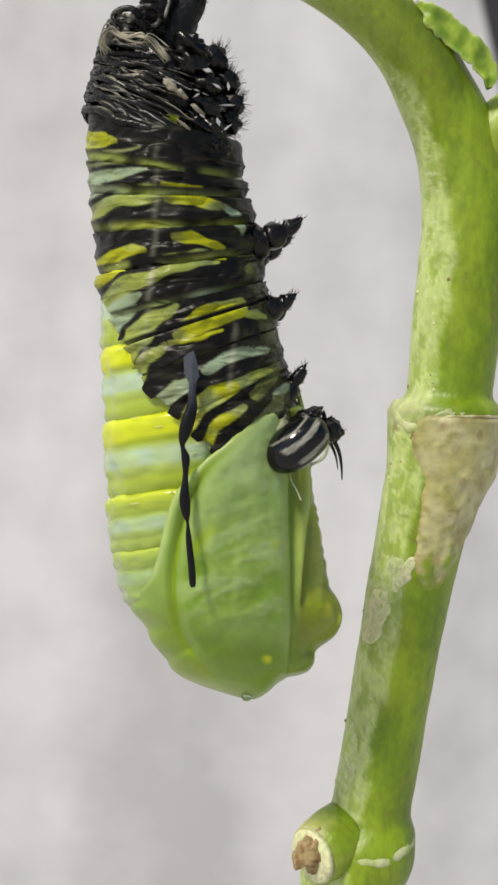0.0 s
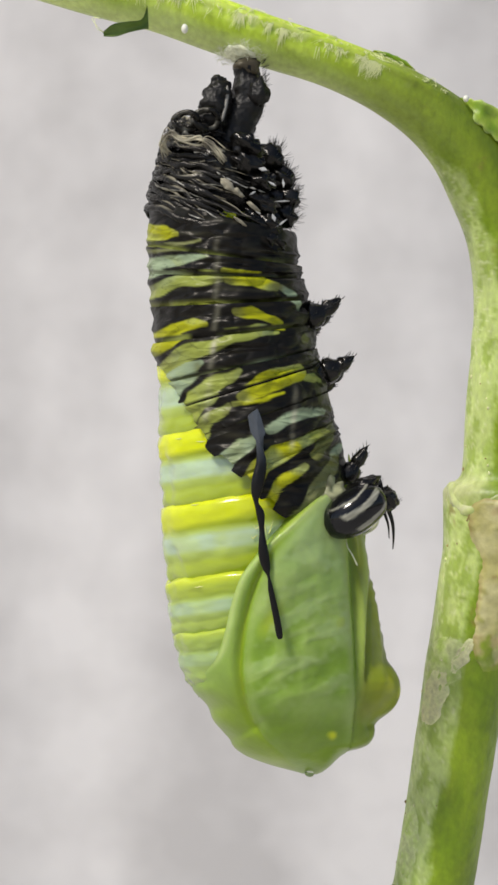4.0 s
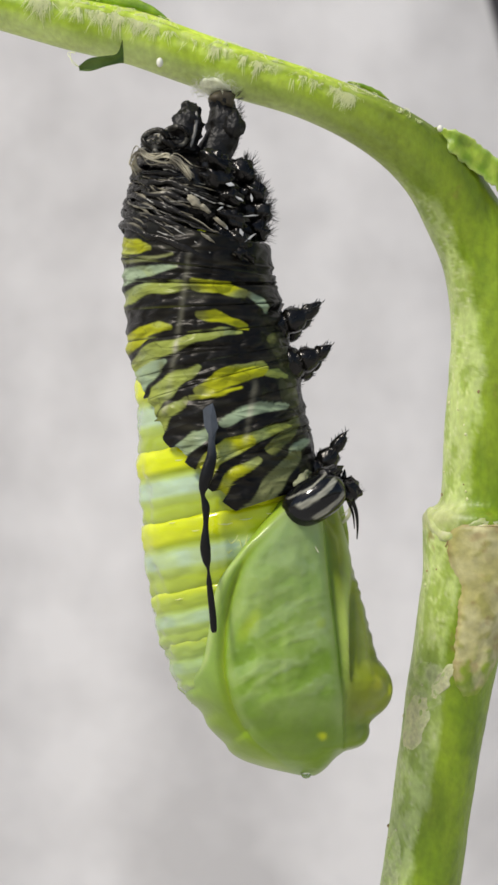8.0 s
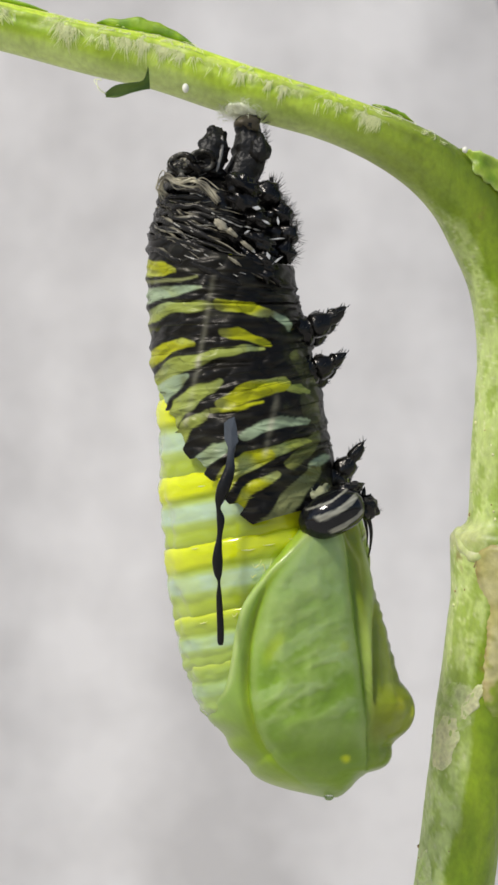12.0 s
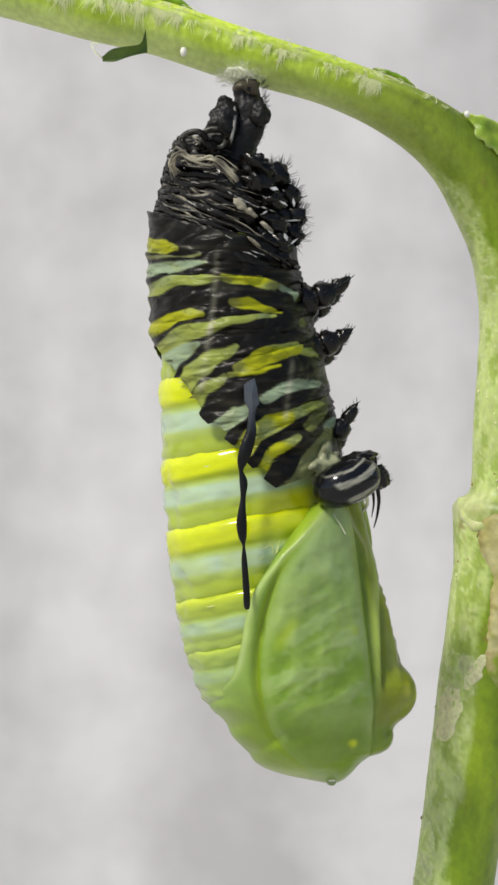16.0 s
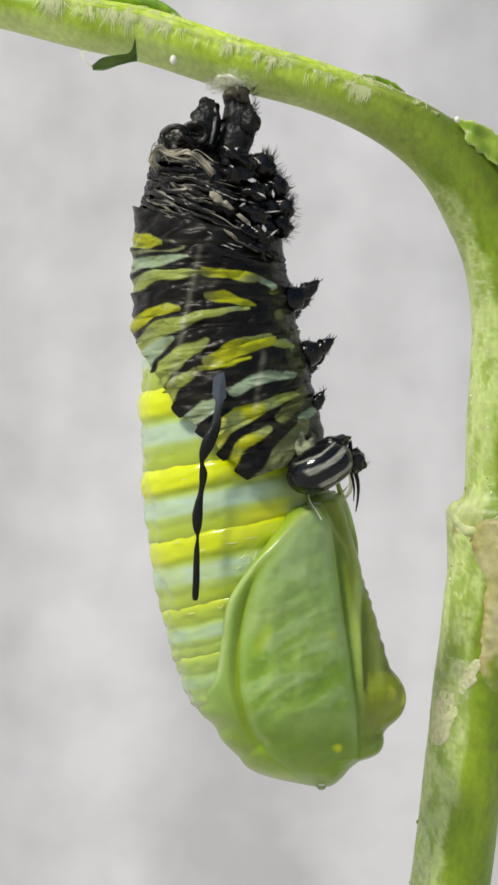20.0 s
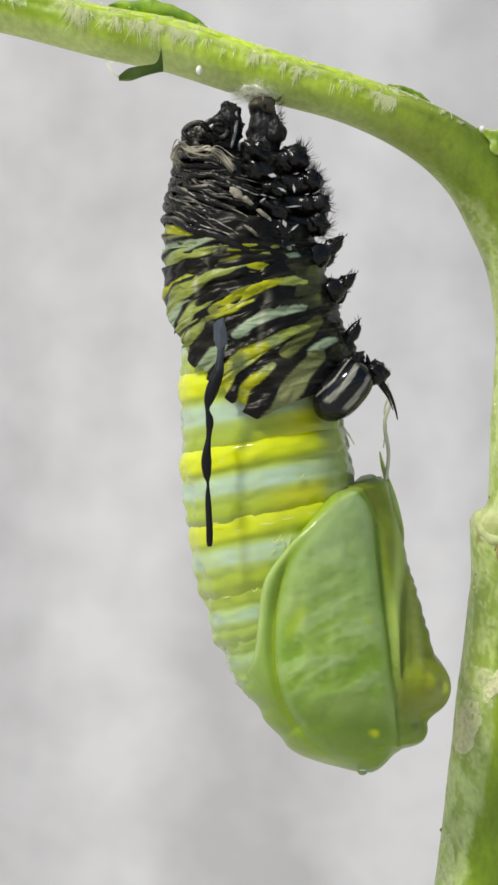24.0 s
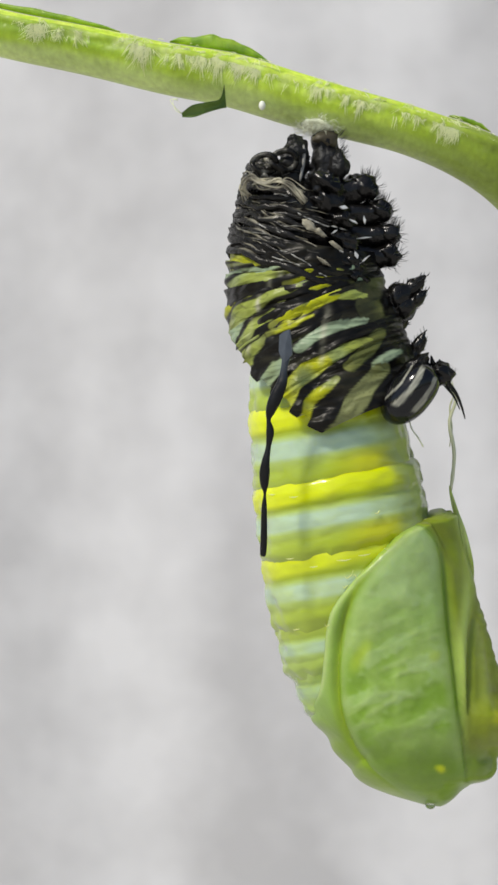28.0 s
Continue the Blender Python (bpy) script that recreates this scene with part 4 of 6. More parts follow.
    # which part it is
    if dw > -5 and y < 1345:
        kind = "wing_case"
    elif right and y < 1362 and x > 640:
        kind = "eye_case" if math.hypot((x - 692) / 44, (y - 1240) / 52) < 1 else "head_lobe" if y > 1276 else "antenna_case" if abs(x - ANTENNA(y)) < 11 and y < 1250 else "mouthpart_case"
    elif right and y < 1250:
        kind = "antenna_case" if abs(x - ANTENNA(y)) < 11 else "leg_case"
    elif not right and y < 1236:
        kind = "hindwing_case"
    else:
        kind = "thorax"
    return h, (g.x * 0.87, g.y * 0.88, g.z * 0.62), kind


def hull():
    rows, near = 176, 128
    place, tint, kinds = [], [], []
    ring_n = 2 * near
    for i in range(rows):
        y = 852 + 543 * (0.72 * i / (rows - 1) + 0.28 * math.sin(math.pi / 2 * i / (rows - 1)))
        l, rr, rt = HULL_L(y), HULL_R(y), FACE_R(y)
        half, mid = (rr - l) / 2, (rr + l) / 2
        start = max(l, CASE_L(y) - 10) if y < 1268 else l
        u0 = -1.0
        for _ in range(6):
            u0 = max(-1.0, min(1.0, (start - mid - (rt - rr) * smooth(0.35, 1.0, u0)) / half))
        th0 = math.acos(-u0)
        for j in range(ring_n):
            side = 1 if j < near else -1
            th = max(th0, math.pi * (j if side > 0 else ring_n - 1 - j) / (near - 0.5))
            u = -math.cos(th)
            x = mid + half * u + (rt - rr) * smooth(0.35, 1.0, u) + (1.3 + 1.5 * wobble(y * 0.03, 7, 0, 1.0)) * math.sin(y * 0.27 + 4 * wobble(y * 0.02, 0, 0, 1.0)) * smooth(0.93, 1, u) * smooth(980, 1040, y) * (1 - smooth(1150, 1190, y))
            x -= 3.4 * math.sin((y - 1240) * 0.115) * smooth(-0.7, -1.0, u) * smooth(1225, 1250, y) * (1 - smooth(1345, 1372, y))
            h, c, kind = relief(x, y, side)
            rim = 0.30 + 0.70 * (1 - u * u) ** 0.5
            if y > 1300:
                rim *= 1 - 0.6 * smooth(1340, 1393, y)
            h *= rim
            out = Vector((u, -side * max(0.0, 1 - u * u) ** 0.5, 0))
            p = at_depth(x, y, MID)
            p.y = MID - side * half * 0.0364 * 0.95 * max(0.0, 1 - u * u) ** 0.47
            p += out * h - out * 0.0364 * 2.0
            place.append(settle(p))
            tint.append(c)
            kinds.append((kind, side))
    faces = grid_faces(rows, ring_n, False)
    whole = bpy.data.meshes.new("whole")
    whole.from_pydata([tuple(p) for p in place], [], faces)
    a = faces[len(faces) // 2]
    pa = [place[k] for k in a]
    n = (pa[1] - pa[0]).cross(pa[3] - pa[0])
    centre = at_depth(480, 1200, MID)
    flip = n.dot(pa[0] - centre) < 0
    normals = [Vector(w.vector) * (-1 if flip else 1) for w in whole.vertex_normals]
    bpy.data.meshes.remove(whole)
    groups = {}
    for q in faces:
        k = kinds[q[0]]
        groups.setdefault((k[0], 0 if k[0] == "thorax" else k[1]), []).append(q[::-1] if flip else q)
    last = tuple((rows - 1) * ring_n + j for j in range(ring_n))
    groups[("thorax", 0)].append(last)
    labels = {"wing_case": "large soft pale green wing case, faintly veined", "hindwing_case": "narrow pale hindwing margin beside the wing case", "thorax": "smooth jade green thorax and head end",
              "eye_case": "glossy yellow-green bulge over the eye", "head_lobe": "rounded green lobe of the head end", "antenna_case": "slender pale antenna case", "leg_case": "folded olive leg case", "mouthpart_case": "olive green beaded mouthpart case"}
    for (kind, side), fs in groups.items():
        used = sorted({k for q in fs for k in q})
        back = {k: n for n, k in enumerate(used)}
        me = bpy.data.meshes.new(kind)
        me.from_pydata([tuple((place[k] - PUPA_AT) * MM) for k in used], [], [tuple(back[k] for k in q) for q in fs])
        me.polygons.foreach_set("use_smooth", [True] * len(me.polygons))
        me.materials.append(M_PUPA)
        layer = me.color_attributes.new("pigment", "FLOAT_COLOR", "POINT")
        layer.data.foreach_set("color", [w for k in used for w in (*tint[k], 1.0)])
        me.update()
        me.normals_split_custom_set_from_vertices([tuple(normals[k]) for k in used])
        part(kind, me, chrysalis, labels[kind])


hull()


def on_pupa(x, y, lift, side=1):
    """A place on the near flank of the chrysalis, lift mm above its hull."""
    l, rr = HULL_L(y), HULL_R(y)
    u = max(-1, min(1, (x - (l + rr) / 2) / ((rr - l) / 2)))
    p = at_depth(x, y, MID)
    p.y = MID - (rr - l) / 2 * 0.0364 * 0.95 * max(0.0, 1 - u * u) ** 0.47
    return settle(p + Vector((u, -max(0.05, 1 - u * u) ** 0.5, 0)).normalized() * lift)


def on_belly(x, y, lift):
    """A place on the near side of the abdomen's rings."""
    l, rr = ab_left(y), ab_right(y)
    u = max(-1, min(1, (x - (l + rr) / 2) / ((rr - l) / 2)))
    p = at_depth(x, y, MID)
    p.y = MID - ((rr - l) / 2 * 0.0364 * 0.90 + lift) * max(0.0, 1 - u * u) ** 0.5
    return settle(p)


def pupa_part(name, verts, faces, mat=None, label="", cols=None, parent=None):
    return part(name, mesh_of(name, verts, faces, mat or M_PUPA, cols, origin=PUPA_AT), parent or chrysalis, label)


# added balls that hide the hull's dark open inside behind the cases
v, f = ball(at_depth(584, 955, MID + 0.3), 1.1, 1.5, 2.4, 18, 26, 0.15, 3.0, 12)
pupa_part("gap_plug", v, f, None, "pale olive plug filling the gap between the cases", [tuple(Vector((0.27, 0.33, 0.09)).lerp(Vector((0.36, 0.42, 0.18)), max(0, min(1, 0.5 + wobble(p.x, p.y, p.z, 0.9))))) for p in v])
v, f = ball(at_depth(583, 901, MID), 1.25, 1.6, 1.2, 16, 22, 0.12, 5.0, 0)
pupa_part("gap_plug", v, f, None, "pale olive plug filling the gap between the cases", [tuple(Vector((0.24, 0.29, 0.07)).lerp(Vector((0.33, 0.39, 0.14)), max(0, min(1, 0.5 + wobble(p.x, p.y, p.z, 0.9))))) for p in v])
# the free tips of the leg and mouthpart cases, drawn out to a thread
for pts, r0, name in (([(640, 1030, 1.5), (636, 985, 1.5), (632, 945, 1.4), (624, 905, 1.3), (614, 872, 1.2), (606, 842, 1.2), (603, 826, 1.2)], 0.5, "leg_case"), ([(630, 1020, 0.9), (629, 975, 0.9), (627, 935, 0.9), (622, 900, 1.0), (613, 868, 1.1), (606, 846, 1.1)], 0.3, "antenna_case")):
    v, f = sweep(curve_points([at_depth(*q) for q in pts], 36), [r0 * (0.3 + 0.7 * smooth(0, 9, i)) * (1 - 0.93 * (i / 35) ** 0.9) for i in range(36)], 16, 0.7)
    pupa_part(name, v, f, None, "tapered free tip of the folded case", [tuple(Vector((0.25, 0.31, 0.03)).lerp(Vector((0.42, 0.50, 0.15)), max(0, min(1, (0.35 if r0 > 0.5 else 0.75) + 0.8 * wobble(p.x, p.y, p.z * 0.3, 2.0))))) for p in v])
v, f = ball(at_depth(572, 1394, MID - 0.8), 0.32, 0.32, 0.22, 10, 14)
pupa_part("water_drop", v, f, M_DROP, "clear droplet at the lowest point")
# pale slivers standing in for wet highlights on the soft rings, carried by the ring each lies on
wet = random.Random(21)
for x, y, w, bend, k in ((440, 978, 16, 8, 5), (452, 992, 10, -12, 5), (462, 982, 8, 14, 5), (434, 1000, 10, 4, 5), (470, 994, 7, 9, 5), (425, 955, 26, 2, 4), (462, 946, 22, 2, 4), (505, 934, 16, 3, 4), (372, 968, 14, 1, 4),
                         (330, 954, 14, 1, 4), (402, 1068, 12, 5, 5), (345, 1082, 14, 2, 6), (302, 838, 12, 1, 3), (340, 842, 16, 1, 3), (420, 1092, 8, 4, 6), (300, 694, 12, 0, 2), (486, 870, 10, 4, 4)):
    ob, c0, _w = RINGS[k - 1]
    pts = [on_belly(x + w * (q - 0.5), y + bend * math.sin(q * 3.4 + wet.random()), -0.02) for q in (0, 0.2, 0.4, 0.6, 0.8, 1.0)]
    v, f = sweep(curve_points(pts, 14), [max(0.012, 0.04 * math.sin(math.pi * (i + 0.5) / 14) * (0.7 + 0.5 * wet.random())) for i in range(14)], 6, 0.6)
    part("wet_glint", mesh_of("wet_glint", v, f, M_WET, origin=c0), ob)

# ---- the old caterpillar skin ----
skin = tagged(empty("caterpillar_skin", PAD_AT), "black, yellow and white striped caterpillar skin sliding off upward", "caterpillar skin")
sk_left = table([(370, 252), (420, 250), (500, 252), (560, 255), (620, 259), (680, 261), (740, 263), (800, 267), (900, 280), (960, 290)])
sk_right = table([(370, 498), (430, 506), (500, 516), (560, 526), (600, 535), (650, 547), (700, 556), (760, 568), (820, 578), (900, 590), (960, 595)])
sk_edge = table([(240, 570), (255, 605), (262, 632), (275, 655), (300, 700), (335, 762), (380, 803), (410, 842), (460, 880), (500, 892), (560, 890), (620, 888)])
# boundaries of the stripes on the back and on the belly side, and the colour below each
STRIPES = [(375, 440, "k"), (418, 475, "L"), (440, 482, "k"), (462, 488, "m"), (486, 494, "k"), (496, 498, "y"), (520, 512, "k"), (556, 532, "y"), (578, 548, "k"),
           (604, 562, "n"), (640, 575, "k"), (672, 595, "m"), (695, 604, "k"), (715, 612, "y"), (745, 636, "k"), (795, 688, "n"), (822, 700, "k"), (842, 712, "y"),
           (868, 728, "k"), (882, 738, "y"), (896, 748, "k"), (930, 792, "b"), (965, 835, "b")]
BLACK = Vector((0.006, 0.0052, 0.004))
SKIN_Y, SKIN_M, SKIN_O, SKIN_B = Vector((0.38, 0.39, 0.008)), Vector((0.27, 0.34, 0.21)), Vector((0.27, 0.31, 0.06)), Vector((0.19, 0.20, 0.08))
LIGHTS = []


def light_area(color, *pts, wide=1.16):
    """A pale or yellow blotch along a bent line of (across, down, half width)."""
    pts = [(x, y, h * wide) for x, y, h in pts]
    LIGHTS.append((color, pts, min(p[0] for p in pts) - 30, max(p[0] for p in pts) + 30, min(p[1] for p in pts) - 40, max(p[1] for p in pts) + 40))


light_area(SKIN_Y, (236, 433, 14), (275, 437, 12), (297, 440, 4))
light_area(SKIN_M, (236, 489, 13), (280, 479, 10), (310, 472, 7), (345, 466, 2))
light_area(SKIN_B, (246, 461, 3), (300, 456, 2), (336, 449, 2))
light_area(SKIN_O, (240, 528, 8), (262, 518, 9), (290, 506, 10), (340, 500, 7), (364, 498, 4))
light_area(SKIN_Y, (374, 496, 7), (402, 499, 8), (434, 505, 10), (459, 511, 6))
light_area(SKIN_M, (468, 512, 4), (488, 524, 6), (498, 535, 3))
light_area(SKIN_Y, (384, 546, 6), (412, 549, 9), (446, 558, 7), (464, 564, 3))
light_area(SKIN_Y, (248, 607, 9), (264, 596, 9), (286, 578, 9), (313, 567, 8), (332, 564, 4))
light_area(SKIN_O, (256, 645, 8), (291, 613, 12), (313, 602, 11), (340, 593, 9), (376, 582, 7), (418, 575, 5), (452, 571, 2))
light_area(SKIN_M, (270, 690, 10), (282, 655, 13), (302, 634, 12), (320, 624, 5))
light_area(SKIN_O, (300, 712, 10), (313, 677, 13), (337, 658, 13), (363, 643, 10), (380, 628, 4))
light_area(SKIN_Y, (385, 671, 8), (418, 654, 14), (451, 638, 14), (484, 631, 11))
light_area(SKIN_O, (497, 637, 6), (512, 638, 8), (526, 642, 5))
light_area(SKIN_Y, (368, 682, 3), (418, 676, 3), (452, 664, 2))
light_area(SKIN_O, (310, 746, 9), (330, 708, 10), (346, 694, 9), (360, 684, 4))
light_area(SKIN_M, (340, 800, 12), (358, 772, 12), (379, 754, 13), (398, 740, 8))
light_area(SKIN_M, (426, 727, 7), (451, 709, 9), (490, 698, 9), (525, 697, 5))
light_area(SKIN_Y, (386, 822, 12), (407, 792, 13), (434, 770, 14), (468, 754, 11))
light_area(SKIN_O, (466, 755, 10), (501, 738, 8), (530, 728, 4))
light_area(SKIN_Y, (418, 858, 7), (432, 826, 8), (451, 811, 10), (480, 792, 5))
light_area(SKIN_B, (462, 888, 9), (484, 868, 11), (506, 836, 15), (539, 787, 11))
light_area(SKIN_M, (536, 778, 7), (556, 758, 6))
light_area(Vector((0.10, 0.11, 0.03)), (500, 770, 8), (524, 752, 10), (540, 720, 7))
light_area(Vector((0.040, 0.042, 0.018)), (505, 580, 8), (528, 622, 12), (532, 690, 10))


def skin_line(v):
    i = max(0, min(len(STRIPES) - 2, int(v)))
    a, b = STRIPES[i], STRIPES[i + 1]
    q = v - i
    return a[0] + (b[0] - a[0]) * q, a[1] + (b[1] - a[1]) * q


def skin_xy(v, th):
    yl, yr = skin_line(v)
    y = (yl + yr) / 2
    for _ in range(3):
        l, r = sk_left(y), sk_right(y)
        x = (l + r) / 2 - (r - l) / 2 * math.cos(th)
        y = yl + (yr - yl) * max(0.0, min(1.05, (x - 255) / 300.0)) ** 0.78
    return x, y, l, r


def skin_color(x, y, th, seed):
    wx = x + 5 * wobble(x * 0.025, y * 0.025, 1.0 + seed, 1.0) + 0.8 * wobble(x * 0.09, y * 0.09, 4.0, 1.0)
    wy = y + 6 * wobble(x * 0.025, y * 0.025, 7.0 + seed, 1.0) + 0.8 * wobble(x * 0.09, y * 0.09, 9.0, 1.0)
    g, best = BLACK.lerp(Vector((0.035, 0.033, 0.02)), max(0, min(1, 1.3 * wobble(x * 0.015, y * 0.09, 3.0, 1.0) - 0.1))), 0.0
    for color, pts, x0, x1, y0, y1 in LIGHTS:
        if not (x0 < wx < x1 and y0 < wy < y1):
            continue
        for (ax, ay, ar), (bx, by, br) in zip(pts, pts[1:]):
            dx, dy = bx - ax, by - ay
            t = max(0.0, min(1.0, ((wx - ax) * dx + (wy - ay) * dy) / (dx * dx + dy * dy)))
            m = 1 - smooth(-1.6, 1.6, math.hypot(wx - ax - t * dx, wy - ay - t * dy) - (ar + (br - ar) * t))
            if m > best:
                best = m
                tone = color.lerp(Vector((0.30, 0.35, 0.12)) if wobble(x * 0.01, y * 0.01, 26.0, 1.0) > 0 else SKIN_M, max(0, min(0.6, 1.1 * wobble(x * 0.02, y * 0.03, 20.0, 1.0)))) if color.x > 0.2 else color
                tone = tone.lerp(Vector((0.17, 0.18, 0.05)), 0.75 * smooth(0.45, 1.0, abs(2 * (x - x0 - 30) / max(1, x1 - x0 - 60) - 1)) * smooth(-0.1, 0.3, wobble(x * 0.015, y * 0.03, 51.0, 1.0)))
                tone = tone * (1 + 0.3 * wobble(x * 0.02, y * 0.05, 31.0, 1.0))
                crack = hump(wobble(x * 0.022, y * 0.06, 40.0, 1.0), 0.03)
                g = BLACK.lerp(tone, m * (1 - 0.35 * crack))
    # the pale breathing-tube line along the flank
    line = math.exp(-((x - 352 + 0.16 * (y - 540)) / 5.0) ** 2) * smooth(430, 470, y) * (1 - smooth(690, 720, y))
    g = g.lerp(Vector((0.50, 0.48, 0.34)), line * (0.16 + 0.7 * best * smooth(-0.1, 0.2, wobble(x * 0.02, y * 0.035, 12.0, 1.0))))
    line = math.exp(-((x - 470 + 0.15 * (y - 700)) / 5.0) ** 2) * smooth(640, 660, y) * (1 - smooth(740, 770, y))
    return g.lerp(Vector((0.48, 0.46, 0.33)), (0.15 + 0.5 * best) * line)


def skin_piece(a, b, lift, number):
    span = max(abs(skin_line(b)[k] - skin_line(a)[k]) for k in (0, 1))
    rows, near, far = max(12, int(span / 2.0)), 230, 50
    sleeve = 7 if b < 22 else 2
    verts, cc = [], []
    mid_line = skin_line((a + b) / 2)
    c0 = at_depth(400, (mid_line[0] + mid_line[1]) / 2, MID)

    def cut(th, v, extra):
        x, y, l, r = skin_xy(v, th)
        tab = 9 if skin_color(x, y, th, 0.0).x < 0.06 else -7
        return y + extra - sk_edge(x) - tab - 4 * wobble(x * 0.045, y * 0.045, 3.0, 1.0)

    for i in range(rows + sleeve):
        v = a + (b - a) * min(1.0, i / (rows - 1))
        extra = max(0, i - rows + 1) * 4.2
        start = 0.0
        if cut(0.02, v, extra) > 0:
            lo, hi = 0.02, math.pi * 0.97
            for _ in range(14):
                m = (lo + hi) / 2
                lo, hi = (m, hi) if cut(m, v, extra) > 0 else (lo, m)
            start = hi
        turns = [start + (math.pi - start) * j / near for j in range(near)] + [math.pi + (math.pi - start) * j / far for j in range(far + 1)]
        for th in turns:
            x, y, l, r = skin_xy(v, th)
            pucker = 0.07 * wobble(math.cos(th) * 4, math.sin(th) * 4, v * 1.3, 1.0) + 0.08 * math.sin(v * 5.0) * (0.5 + wobble(math.cos(th) * 2, math.sin(th) * 2, v, 1.0)) + 0.05 * wobble(x * 0.022, y * 0.09, 5.0, 1.0) + 0.30 * abs(wobble((y + 0.45 * x) * 0.030, (x - 0.45 * y) * 0.011, 15.0, 1.0)) + 0.16 * abs(wobble((x + 0.3 * y) * 0.035, y * 0.02, 25.0, 1.0)) - 0.06
            off = lift + pucker - 0.05 * max(0, i - rows + 1)
            half = (r - l) / 2 * 0.0364 + off
            p = at_depth((l + r) / 2, y + extra, MID)
            p.x -= half * math.cos(th)
            p.y -= half * 0.95 * math.sin(th)
            verts.append(settle(p))
            g = skin_color(x, y + (extra if v > 12 else 0), th, 0.0)
            if extra > 0 and v <= 14.5:
                n = wobble(x * 0.014, number * 3.7, 2.0, 1.0)
                mid = 14 + 7 * n + 0.03 * (x - 380)
                thin = smooth(-0.35, 0.1, wobble(x * 0.02, number * 5.1, 8.0, 1.0)) * (1 - smooth(470, 520, x))
                tone = (SKIN_O, SKIN_M, SKIN_Y)[number % 3].lerp(SKIN_O, max(0, min(1, 0.5 + 1.5 * n)))
                g = BLACK.lerp(tone, thin * hump(extra - mid, 6.5))
            cc.append(tuple(g))
    me = mesh_of("skin_band", verts, grid_faces(rows + sleeve, near + far + 1, False), M_SKIN, cc, origin=c0)
    return part("skin_band", me, skin, "band of thin loose striped skin"), c0


PIECES = []
cuts = [0, 2.5, 4.5, 6.5, 8.5, 10.6, 12.6, 14.4, 17.0, 18.6, 22]
slide = [0.12, 0.28, 0.42, 0.58, 0.74, 0.86, 0.95, 1.0, 1.0, 1.0]
for k in range(len(cuts) - 1):
    PIECES.append((*skin_piece(cuts[k], cuts[k + 1], 0.07 + 0.04 * k, k), slide[k]))


def bristles(points, normals, length, count, seed, thick=0.018):
    r = random.Random(seed)
    bits = []
    for _ in range(count):
        i = r.randrange(len(points))
        p, n = points[i], normals[i]
        w = (n + Vector((r.uniform(-0.5, 0.5), r.uniform(-0.5, 0.5), r.uniform(-0.2, 0.7)))).normalized() * length * r.uniform(0.5, 1.2)
        bits.append(sweep([p, p + w * 0.55, p + w + Vector((0, 0, 0.05))], [thick, thick * 0.8, thick * 0.25], 4, cap=False))
    return join(bits)


# crumpled heap of skin at the top
HEAP_AT = at_depth(385, 350, MID)
v, f = ball(at_depth(378, 368, MID), 3.6, 3.3, 3.5, 30, 46, 0.16, 2.0, 12)
heap = part("crumpled_skin", mesh_of("crumpled_skin", v, f, M_BLACK, origin=HEAP_AT), skin, "crumpled heap of black skin pushed up to the tail")
heap_left = table([(235, 306), (255, 292), (290, 279), (330, 270), (380, 257), (430, 255), (470, 257)])
heap_right = table([(235, 392), (255, 412), (290, 444), (330, 474), (380, 498), (430, 510), (470, 514)])


def heap_fold(y0, slope, bulge, thick, color, seed, th0=0.0, th1=2 * math.pi):
    n, pts, rad = 64, [], []
    for i in range(n):
        th = th0 + (th1 - th0) * i / (n - 1)
        y = y0
        for _ in range(2):
            l, r = heap_left(y), heap_right(y)
            x = (l + r) / 2 - (r - l) / 2 * math.cos(th)
            y = y0 + slope * (x - 375) + 9 * wobble(math.cos(th) * 2.4, math.sin(th) * 2.4, seed, 1.0) + 4 * wobble(math.cos(th) * 6, math.sin(th) * 6, seed, 1.0)
        k = (r - l) / 2 * 0.0364 + bulge + 0.16 * wobble(math.cos(th) * 3, math.sin(th) * 3, seed + 9, 1.0)
        p = at_depth((l + r) / 2, y, MID)
        p.x -= k * math.cos(th)
        p.y -= k * 0.93 * math.sin(th)
        pts.append(settle(p))
        rad.append(thick * (0.75 + 0.6 * wobble(i * 0.22, seed, 0, 1.0)) * (0.25 + 0.75 * min(1, 8 * min(i, n - 1 - i) / n) if th1 - th0 < 6 else 1))
    v, f = sweep(pts, [max(0.03, q) for q in rad], 8, 0.6)
    cc = []
    for k in range(len(v)):
        q = 0.5 + 0.9 * wobble((k // 8) * 0.2, seed, 5.0, 1.0)
        tone = BLACK.lerp(Vector(color), max(0, min(1, q)))
        # cream highlight painted along one edge of the thick folds
        if k % 8 in (3, 4) and thick > 0.1:
            tone = tone.lerp(Vector((0.36, 0.33, 0.25)), smooth(0.12, 0.5, wobble((k // 8) * 0.11, seed, 15.0, 1.0)))
        cc.append(tuple(tone))
    ob = part("skin_fold", mesh_of("skin_fold", v, f, M_BUNCH, cc, origin=HEAP_AT), heap)
    return ob


INK, BONE, SAND = (0.018, 0.017, 0.016), (0.26, 0.25, 0.21), (0.20, 0.18, 0.13)
for k in range(34):
    y = 246 + k * 6.2 + rng.uniform(-4, 4)
    slope = 0.05 + 0.36 * smooth(270, 420, y) + rng.uniform(-0.10, 0.10)
    heap_fold(y, slope, -0.10 + 0.10 * (k % 3), rng.uniform(0.16, 0.34), INK, 3.0 * k, -0.75 * math.pi, math.pi * rng.uniform(0.42, 0.72))
